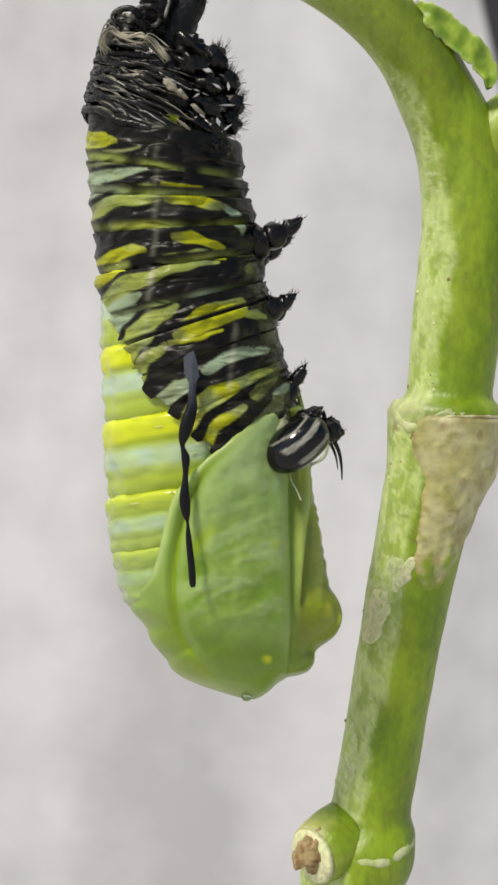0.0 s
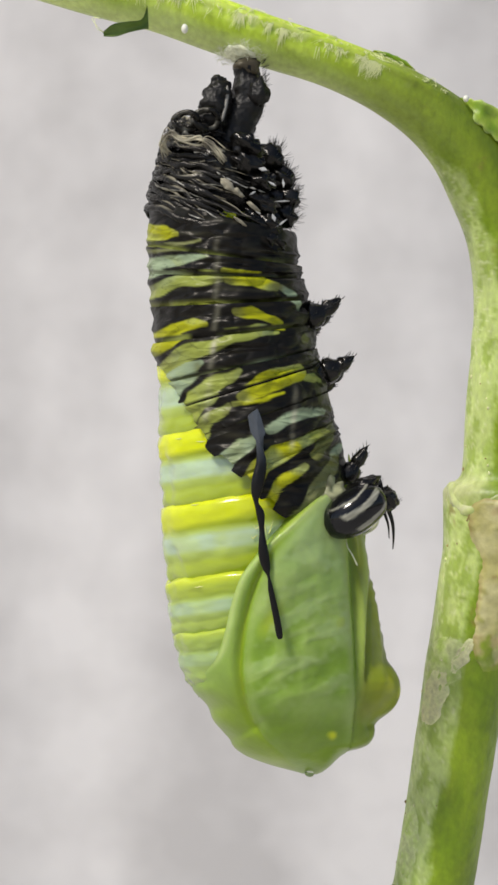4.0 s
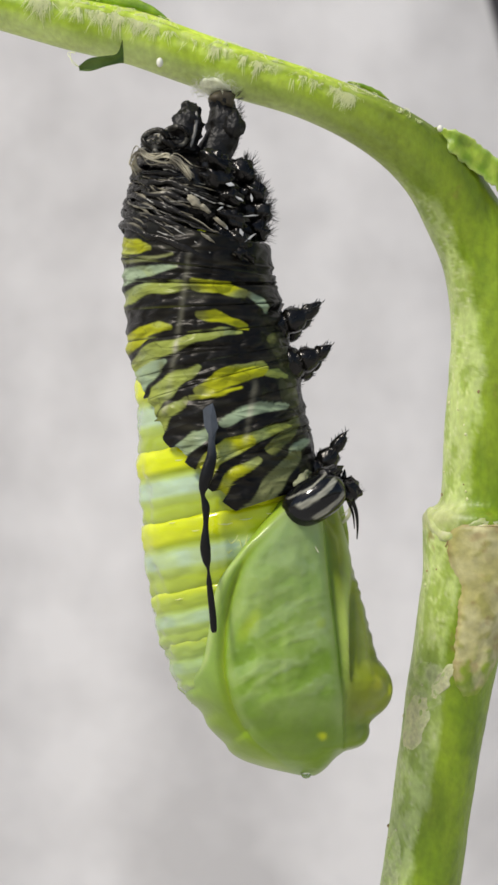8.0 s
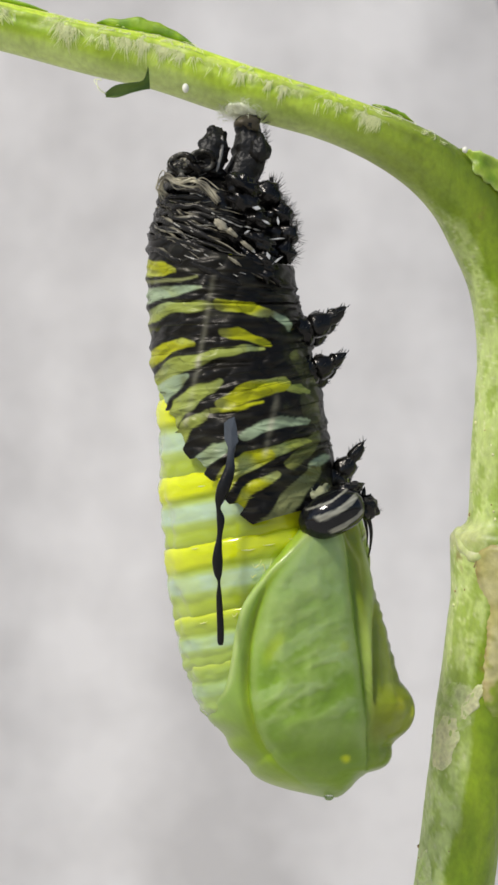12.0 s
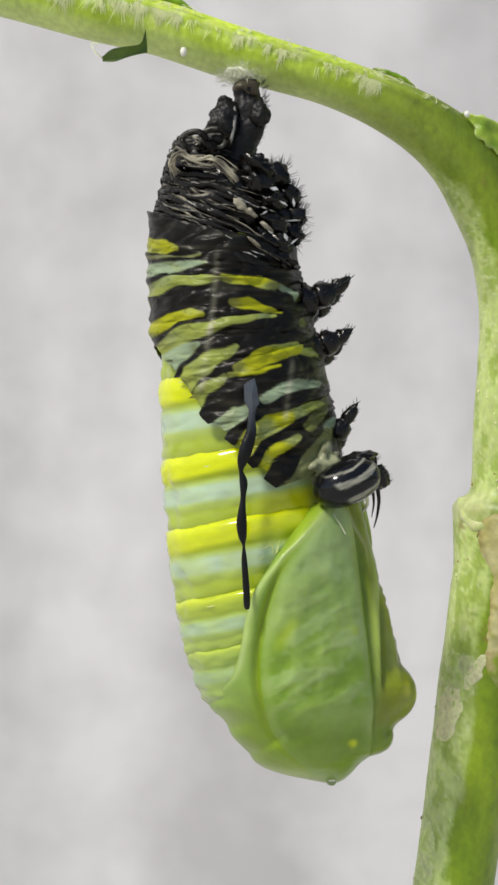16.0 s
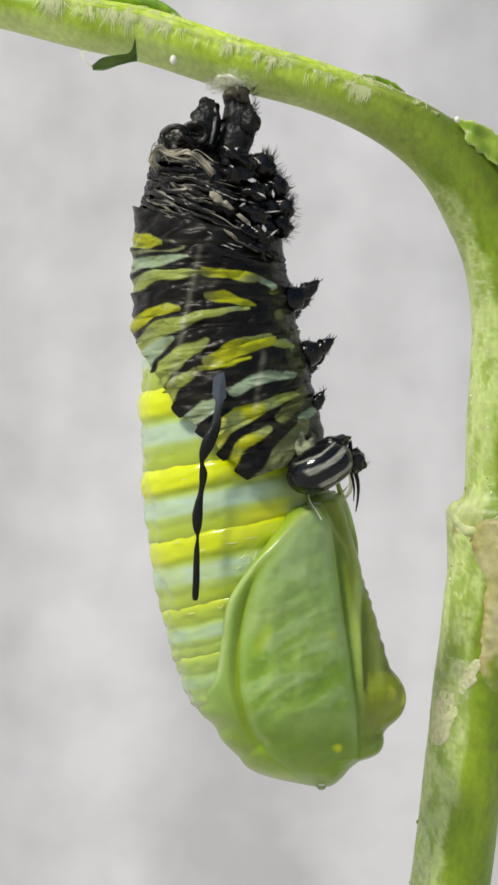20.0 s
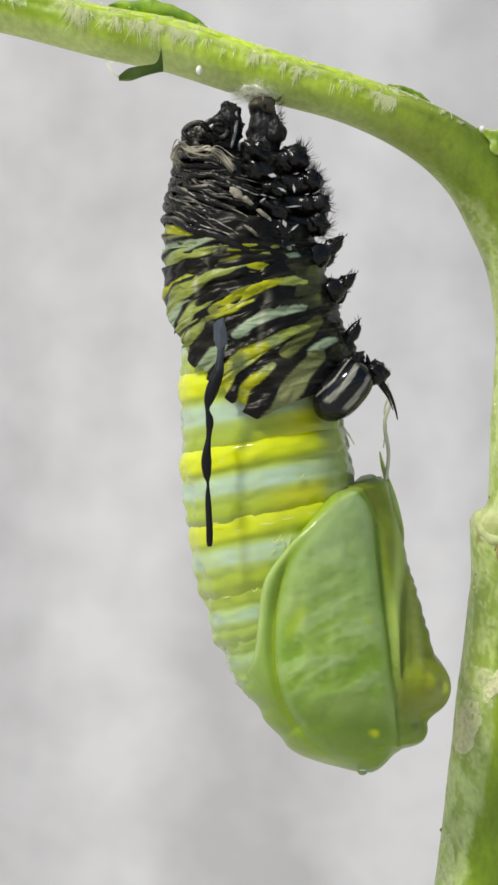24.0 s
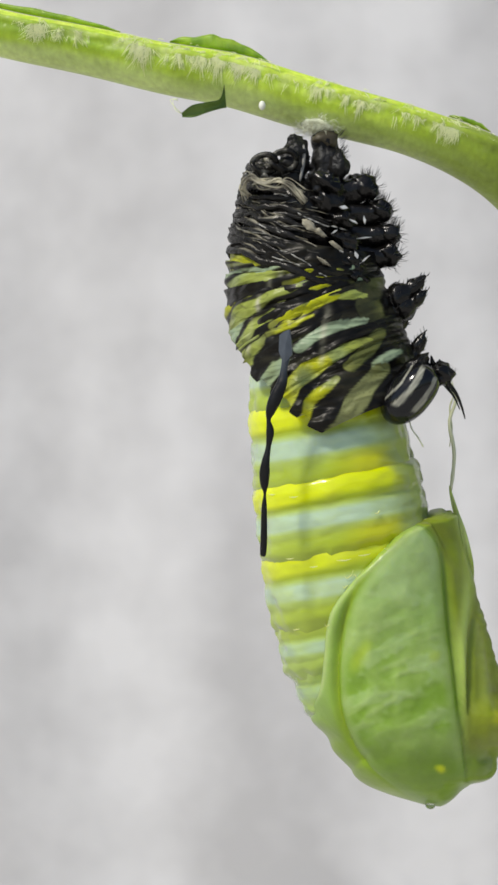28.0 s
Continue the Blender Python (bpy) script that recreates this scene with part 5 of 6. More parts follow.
# thin folds, mostly pale, that draw the crease highlights in colour
for k in range(34):
    y = 250 + k * 5.6 + rng.uniform(-4, 4)
    a = rng.uniform(-0.4, 1.5)
    slope = 0.05 + 0.40 * smooth(270, 415, y) + rng.uniform(-0.14, 0.14)
    heap_fold(y, slope, 0.17, rng.uniform(0.028, 0.075), rng.choice((BONE, SAND, SAND, (0.08, 0.075, 0.065), (0.62, 0.60, 0.54))), 70 + 2.3 * k, a, a + rng.uniform(0.4, 1.4))
for k, (x, y, s) in enumerate(((425, 322, 0.95), (444, 350, 0.8), (450, 388, 0.8), (458, 424, 0.8), (435, 420, 0.9), (462, 452, 0.8), (420, 290, 0.9))):
    v, f = ball(at_depth(x, y, -1.5), s * 1.2, s, s * 0.7, 16, 22, 0.6, 4.0 * k, 25)
    part("skin_lump", mesh_of("skin_lump", v, f, M_BLACK, origin=HEAP_AT), heap)
# curled loops near the tail
for x, y, r0 in ((312, 250, 0.75), (347, 245, 0.8), (328, 268, 0.6)):
    c = at_depth(x, y, -0.9)
    v, f = sweep([c + Vector((r0 * math.cos(a), -0.2 * math.sin(2 * a), r0 * 0.75 * math.sin(a))) for a in [i * 2 * math.pi / 22 for i in range(23)]], [0.2] * 23, 8)
    part("skin_loop", mesh_of("skin_loop", v, f, M_BUNCH, [tuple(BLACK.lerp(Vector(BONE), max(0, wobble(p.x, p.y, p.z, 2.0)))) for p in v], origin=HEAP_AT), heap)
# dry pale patches
for x, y, a, b in ((384, 360, 0.42, 0.28), (402, 372, 0.32, 0.18), (430, 396, 0.38, 0.14), (408, 424, 0.34, 0.12)):
    v, f = ball(at_depth(x, y, -3.0), a * 1.2, 0.2, b * 0.8, 12, 18, 0.8, x, 35)
    part("pale_patch", mesh_of("pale_patch", v, f, M_BUNCH, [(0.34, 0.31, 0.23)] * len(v), origin=HEAP_AT), heap, "dry pale patch of skin")
# prolegs, four hairy knobs along the belly
PROLEGS = []
for k, (x, y, s) in enumerate(((466, 306, 0.95), (490, 342, 0.8), (502, 377, 0.75), (497, 411, 0.8))):
    for depth in (0.6, 3.2):
        c = at_depth(x - (0 if depth < 1 else 5), y, depth)
        root = at_depth(x - 72, y + 16 - 5 * k, depth + 0.5)
        v, f = join([ball(c, s, s, s * 0.85, 14, 18, 0.35, k * 2.0 + depth, 20), sweep([root.lerp(c, q / 7) + Vector((0, 0, 0.1 * math.sin(q))) for q in range(8)], [s * (1.15 - 0.05 * q) for q in range(8)], 14)])
        v = [p + 0.10 * wobble(p.x, p.y, p.z, 1.8) * Vector((1, -1, 1)) for p in v]
        leg = part("proleg", mesh_of("proleg", v, f, M_BLACK, origin=HEAP_AT), heap, "black hairy knob-like proleg")
        ns = [(p - c).normalized() for p in v]
        use = [i for i in range(15 * 18) if ns[i].x > 0.15 and ns[i].y < 0.6]
        bv, bf = bristles([v[i] for i in use], [ns[i] for i in use], 0.62, 46, k * 7 + int(depth), 0.016)
        hair = tagged(part("bristle", mesh_of("bristle", bv, bf, M_HAIR, origin=HEAP_AT), heap), kind="stuff")
        PROLEGS += [(leg, k), (hair, k)]
# pale facets added as glints on the black skin between the prolegs: across, down, length, lean, width
for x, y, length, lean, width in ((447, 329, 15, 10, 6), (485, 352, 15, 84, 4), (464, 354, 16, 30, 3), (484, 384, 26, -4, 2), (468, 414, 14, 70, 6), (484, 423, 24, -38, 3), (440, 405, 12, 40, 4), (430, 372, 12, -30, 3)):
    a = radians(lean)
    al, ac = Vector((math.cos(a), 0, -math.sin(a))), Vector((math.sin(a), 0, math.cos(a)))
    c = at_depth(x, y, -2.0 if x > 475 else -2.5)
    u = 0.0364 * length / 2
    w = 0.0364 * width / 2
    ring_ = [c + al * u, c + ac * w * 1.3 + al * u * 0.2, c - al * u, c - ac * w - al * u * 0.1]
    v = [p + Vector((0, e, 0)) for e in (-0.05, 0.12) for p in ring_]
    f = [(0, 1, 2, 3), (7, 6, 5, 4), (0, 4, 5, 1), (1, 5, 6, 2), (2, 6, 7, 3), (3, 7, 4, 0)]
    part("glint_facet", mesh_of("glint_facet", v, f, M_BUNCH, [(0.50, 0.50, 0.49)] * len(v), origin=HEAP_AT, smooth_shade=False), heap, "pale facet standing in for a glint")
# cream threads knotted at the shoulder of the heap
knot = random.Random(44)
for k in range(9):
    pts = []
    for x, y, d in ((276 + k, 318 - 2 * k, -0.6), (272, 292, -0.9), (284, 268 + k, -1.4), (300 + k, 288 - k, -1.9), (330, 290 - 1.5 * k, -2.2), (352, 280 + 2 * k, -2.3), (378, 300 + 3 * k, -2.5)):
        pts.append(at_depth(x + knot.uniform(-6, 6), y + knot.uniform(-6, 6), d + knot.uniform(-0.3, 0.2)))
    w = knot.uniform(0.035, 0.085)
    v, f = sweep(curve_points(pts, 40), [w * (0.8 + 0.6 * wobble(i * 0.3, k, 0, 1.0)) for i in range(40)], 6)
    part("cream_thread", mesh_of("cream_thread", v, f, M_BUNCH, [tuple(Vector((0.10, 0.09, 0.07)).lerp(Vector((0.55, 0.50, 0.36)), max(0, min(1, 0.5 + 1.1 * wobble(p.x, p.y, p.z, 1.2))))) for p in v], origin=HEAP_AT), heap, "cream thread of dried lining")

# the tail: claspers that hold the silk
tail_pts = curve_points([at_depth(425, 168, 1.4), at_depth(428, 200, 1.3), at_depth(428, 240, 1.2), at_depth(408, 290, 1.2), at_depth(400, 330, 1.5)], 30)
v, f = sweep(tail_pts, [0.75 + 0.35 * smooth(0, 14, i) + 0.5 * smooth(18, 29, i) + 0.22 * wobble(i * 0.4, 2, 0, 1.0) for i in range(30)], 18)
v = [p + (0.2 * wobble(p.x, p.y, p.z, 1.6) + 0.22 * abs(wobble(p.x * 2, p.y * 2, p.z * 0.7, 1.5)) + 0.06 * wobble(p.x, p.y, p.z, 5.0)) * Vector((1, -1, 0.3)) for p in v]
tail = part("tail_clasper", mesh_of("tail_clasper", v, f, M_ROUGH, origin=PAD_AT), skin, "black hairy tail clasper gripping the silk")
v, f = ball(at_depth(450, 222, 0.4), 0.62, 0.7, 0.9, 12, 14, 0.4, 5.0)
part("knob", mesh_of("knob", v, f, M_ROUGH, origin=PAD_AT), tail)
v, f = ball(at_depth(427, 176, 1.1), 0.85, 0.9, 0.6, 12, 14, 0.4, 8.0)
part("hook_base", mesh_of("hook_base", v, f, M_BUNCH, [(0.09, 0.075, 0.05)] * len(v), origin=PAD_AT), tail, "dull brownish hook base in the silk")
bv, bf = bristles([p + Vector((1.0, -0.3, 0)) for p in tail_pts], [Vector((1, -0.3, 0.3)).normalized()] * len(tail_pts), 0.6, 70, 4)
tagged(part("bristle", mesh_of("bristle", bv, bf, M_HAIR, origin=PAD_AT), tail), kind="stuff")
stub_pts = curve_points([at_depth(372, 182, 0.4), at_depth(369, 210, 0.3), at_depth(362, 250, 0.2), at_depth(354, 285, 0.6)], 20)
v, f = sweep(stub_pts, [0.34 + 0.60 * smooth(0, 8, i) + 0.25 * wobble(i * 0.6, 7, 0, 1.0) for i in range(20)], 22)
v = [p + (0.22 * wobble(p.x, p.y, p.z, 1.7) + 0.5 * abs(wobble(p.x * 2, p.y * 2, p.z * 0.9, 1.4)) - 0.12) * Vector((1, 1, 0.6)) for p in v]
stub = part("tail_stub", mesh_of("tail_stub", v, f, M_ROUGH, origin=HEAP_AT), heap, "loose black tail flap standing up")
v, f = sweep(curve_points([at_depth(384, 198, -0.25), at_depth(383, 225, -0.45), at_depth(375, 262, -0.75)], 12), [0.05, 0.1, 0.12, 0.12, 0.12, 0.12, 0.12, 0.12, 0.12, 0.1, 0.1, 0.05], 8)
crease = part("pale_crease", mesh_of("pale_crease", v, f, M_BUNCH, [(0.22, 0.21, 0.19)] * len(v), origin=HEAP_AT), heap)


# true legs
def leg(root, end, depth, seed, fat=1.0):
    a, b = at_depth(*root, depth + 0.5), at_depth(*end, depth)
    pts, rad = [], []
    n = 22
    for i in range(n):
        t = i / (n - 1)
        pts.append(a.lerp(b, t) + Vector((0, 0, -0.22 * math.sin(t * math.pi))))
        seg = abs(math.sin(t * 3 * math.pi)) ** 0.5
        rad.append(fat * (0.86 * (1 - t) ** 0.8 + 0.03 + 0.07 * (1 - smooth(0.86, 1.0, t))) * (0.72 + 0.36 * seg))
    v, f = sweep(pts, rad, 14)
    v = [p + 0.2 * wobble(p.x + seed, p.y, p.z, 1.9) * Vector((1, 1, 1)) for p in v]
    ob = part("true_leg", mesh_of("true_leg", v, f, M_BLACK, origin=a), skin, "short black pointed leg with bristles")
    along = (b - a).normalized()
    side = [Vector((-along.z, 0, along.x)), Vector((along.z, -0.3, -along.x)), Vector((0, -1, 0))]
    ps, ns = [], []
    for i in range(2, n):
        for s in side:
            ps.append(pts[i] + s * rad[i] * 0.9)
            ns.append((s * 0.7 + along * 1.3).normalized())
    bv, bf = bristles(ps, ns, 0.28, 46, seed, 0.026)
    tagged(part("bristle", mesh_of("bristle", bv, bf, M_HAIR, origin=a), ob), kind="stuff")
    return ob, a


LEGS = []
for root, end, s, fat, grp in (((506, 544), (600, 496), 0.60, 1.3, 0), ((520, 642), (603, 605), 0.87, 1.25, 1), ((550, 800), (609, 724), 1.0, 1.1, 2)):
    LEGS.append((*leg(root, end, 0.2, 3 + grp, fat), s))
    LEGS.append((*leg((root[0] + 4, root[1] + 16), (end[0] - 16, end[1] + 24), 2.6, 13 + grp, fat * 0.9), s))

# head capsule
HEAD_AT = Vector((5.5, 0.0, -2.5))
HC = at_depth(577, 866, -3.1)
turn = Matrix.Rotation(radians(-25), 3, "Y")
verts, cc = [], []
rows, cols = 64, 96
for i in range(rows + 1):
    a = math.pi * i / rows
    for j in range(cols):
        b = 2 * math.pi * j / cols
        q = Vector((-math.cos(a), -math.sin(a) * math.cos(b), math.sin(a) * math.sin(b)))
        blunt = max(0.0, 1 - abs(q.x) ** (4.2 if q.x > 0 else 2.3)) ** 0.5 / max(1e-4, math.sin(a)) if 0 < i < rows else 1.0
        blunt *= 1.0 - 0.13 * smooth(-0.1, 1.0, q.x)
        verts.append(HC + turn @ Vector((q.x * 2.12, q.y * 1.6 * blunt, q.z * 1.36 * blunt)))
        q = Vector((q.x, q.y * blunt, q.z * blunt))
        s = q.z - 0.35 * q.x * q.x + 0.12 + 0.05 * wobble(q.x * 3, q.y * 3, q.z * 3, 1.0)
        white = smooth(0.64, 0.68, s) * (1 - smooth(0.72, 0.76, s)) + smooth(0.03, 0.07, s) * (1 - smooth(0.31, 0.35, s)) + smooth(-0.64, -0.60, s) * (1 - smooth(-0.46, -0.42, s))
        white *= (0.75 + 0.5 * wobble(q.x * 2, q.z * 12, 3.0, 1.0)) * smooth(-0.48, -0.36, q.x + 0.25 * q.z) * (1 - smooth(0.80, 0.92, q.x))
        g = Vector((0.006, 0.006, 0.007)).lerp(Vector((0.35, 0.34, 0.27)), min(1, white))
        cc.append(tuple(g))
head = part("head_capsule", mesh_of("head_capsule", verts, grid_faces(rows + 1, cols, True), M_HEAD, cc, origin=HEAD_AT), skin, "glossy black and white striped head capsule", HEAD_AT - PAD_AT)


def head_part(name, v, f, mat, label="", cols=None):
    return part(name, mesh_of(name, v, f, mat, cols, origin=HEAD_AT), head, label)


v, f = ball(at_depth(603, 822, -2.6), 1.05, 0.9, 0.42, 18, 24, 0.35, 7.0, -14)
head_part("neck_shield", v, f, M_BLACK, "glossy black pad behind the head")
v, f = ball(at_depth(640, 855, -2.2), 0.68, 0.8, 0.72, 20, 24, 0.4, 2.0)
head_part("snout", v, f, M_BLACK, "black shiny snout")
for x, y, dx, dy, r0 in ((622, 838, 4, -14, 0.22), (632, 836, 3, -18, 0.2), (640, 842, 6, -12, 0.18)):
    v, f = sweep([at_depth(x, y, -2.2), at_depth(x + dx * 0.6, y + dy * 0.6, -2.2), at_depth(x + dx, y + dy, -2.1)], [r0, r0 * 0.6, 0.04], 8)
    head_part("spine", v, f, M_BLACK)
for pts, r0 in (([(640, 868, -1.9), (646, 895, -1.7), (645, 922, -1.5), (641, 944, -1.3)], 0.12), ([(634, 874, -1.6), (639, 900, -1.3), (638, 925, -1.0)], 0.09)):
    v, f = sweep(curve_points([at_depth(*q) for q in pts], 16), [r0 * (1.3 - i / 15) for i in range(16)], 8)
    head_part("mouth_palp", v, f, M_BLACK, "thin black hooked mouthpart")
hp = [HC + turn @ Vector((2.0, -0.5, 0.6)), at_depth(650, 850, -2.4), at_depth(655, 862, -2.3), at_depth(640, 838, -2.4)]
bv, bf = bristles(hp, [Vector((1, -0.3, 0.3))] * 4, 0.45, 34, 9, 0.014)
tagged(head_part("bristle", bv, bf, M_HAIR), kind="stuff")
# strands of shed lining between the mouthparts and the chrysalis
STRANDS = []
for pts, r0, follow in (([(633, 874, 0.6), (644, 902, 0.9), (631, 942, 1.2), (637, 996, 1.2), (628, 1062, 1.2)], 0.11, 1), ([(638, 872, 0.8), (640, 895, 1.0), (632, 918, 1.3), (634, 950, 1.5), (628, 985, 1.7)], 0.05, 1),
                        ([(556, 908, -2.6), (560, 925, -3.0), (570, 940, -3.2), (580, 958, -3.3)], 0.04, 0)):
    at = at_depth(*pts[0])
    v, f = sweep(curve_points([at_depth(*q) for q in pts], 22), [r0 * (1.0 + 0.7 * wobble(i * 0.5, r0 * 90, 0, 1.0)) for i in range(22)], 8)
    STRANDS.append((part("lining_strand", mesh_of("lining_strand", v, f, M_THREAD, origin=at), skin, "thin pale wet strand of shed lining"), at, at_depth(606, 838, 1.2) if follow else at_depth(*pts[-1]), at_depth(*pts[-1]), follow))
# neck shield behind the head
v, f = ball(at_depth(534, 836, -1.3), 1.5, 1.3, 1.0, 30, 44, 0.55, 3.0, -35)
head_part("neck_fold", v, f, M_BUNCH, "pale crumpled neck membrane", [tuple(Vector((0.30, 0.31, 0.18)).lerp(BLACK, max(0, min(1, 0.12 + 1.3 * wobble(p.x, p.y, p.z, 1.6))))) for p in v])

# tentacle: the limp black filament
TENT_AT = at_depth(400, 712, -4.4)
path = [(404, 706, -4.6, 0.20), (402, 716, -4.7, 0.22), (402, 728, -4.8, 0.22), (402, 742, -4.9, 0.20), (399, 760, -4.9, 0.17), (396, 785, -5.0, 0.26), (384, 815, -5.1, 0.32), (376, 836, -5.1, 0.24), (373, 852, -5.1, 0.11),
        (376, 872, -5.1, 0.20), (373, 900, -5.1, 0.13), (369, 925, -5.2, 0.20), (367, 946, -5.2, 0.26), (367, 968, -5.2, 0.20), (368, 984, -5.2, 0.07), (367, 1010, -5.2, 0.14), (367, 1062, -5.2, 0.17), (366, 1088, -5.2, 0.16), (366, 1096, -5.2, 0.10)]
pts = curve_points([at_depth(x, y, d) for x, y, d, r in path], 90)
rt = table([(i, r) for i, (x, y, d, r) in enumerate(path)])
v, f = sweep(pts, [1.2 * max(0.07, rt(i / 89 * (len(path) - 1))) for i in range(90)], 10, 0.5)
cc = [tuple(Vector((0.06, 0.07, 0.085)).lerp(Vector((0.005, 0.005, 0.006)), smooth(15, 27, k // 10))) for k in range(len(v))]
tentacle = part("tentacle", mesh_of("tentacle", v, f, M_TENT, cc, origin=TENT_AT), skin, "limp black thread-like tentacle hanging down")


outline = [(390, 700), (398, 694), (409, 690), (412, 708), (414, 735), (408, 742), (401, 750), (394, 742), (389, 728)]
verts = []
for dy in (-0.11, 0.11):
    for x, y in outline:
        verts.append(at_depth(x, y, -4.95 + dy + 0.006 * abs(x - 402) ** 1.3 * (1 if x < 402 else 0.4)))
    verts.append(at_depth(402, 718, -5.0 + dy))
k = len(outline)
faces = []
for i in range(k):
    n = (i + 1) % k
    faces += [(i, n, k), (k + 1 + n, k + 1 + i, 2 * k + 1), (n, i, k + 1 + i, k + 1 + n)]
part("tentacle_base", mesh_of("tentacle_base", verts, faces, M_TENT, [(0.065, 0.075, 0.09)] * len(verts), origin=TENT_AT, smooth_shade=False), tentacle, "angular blue-grey folded base")


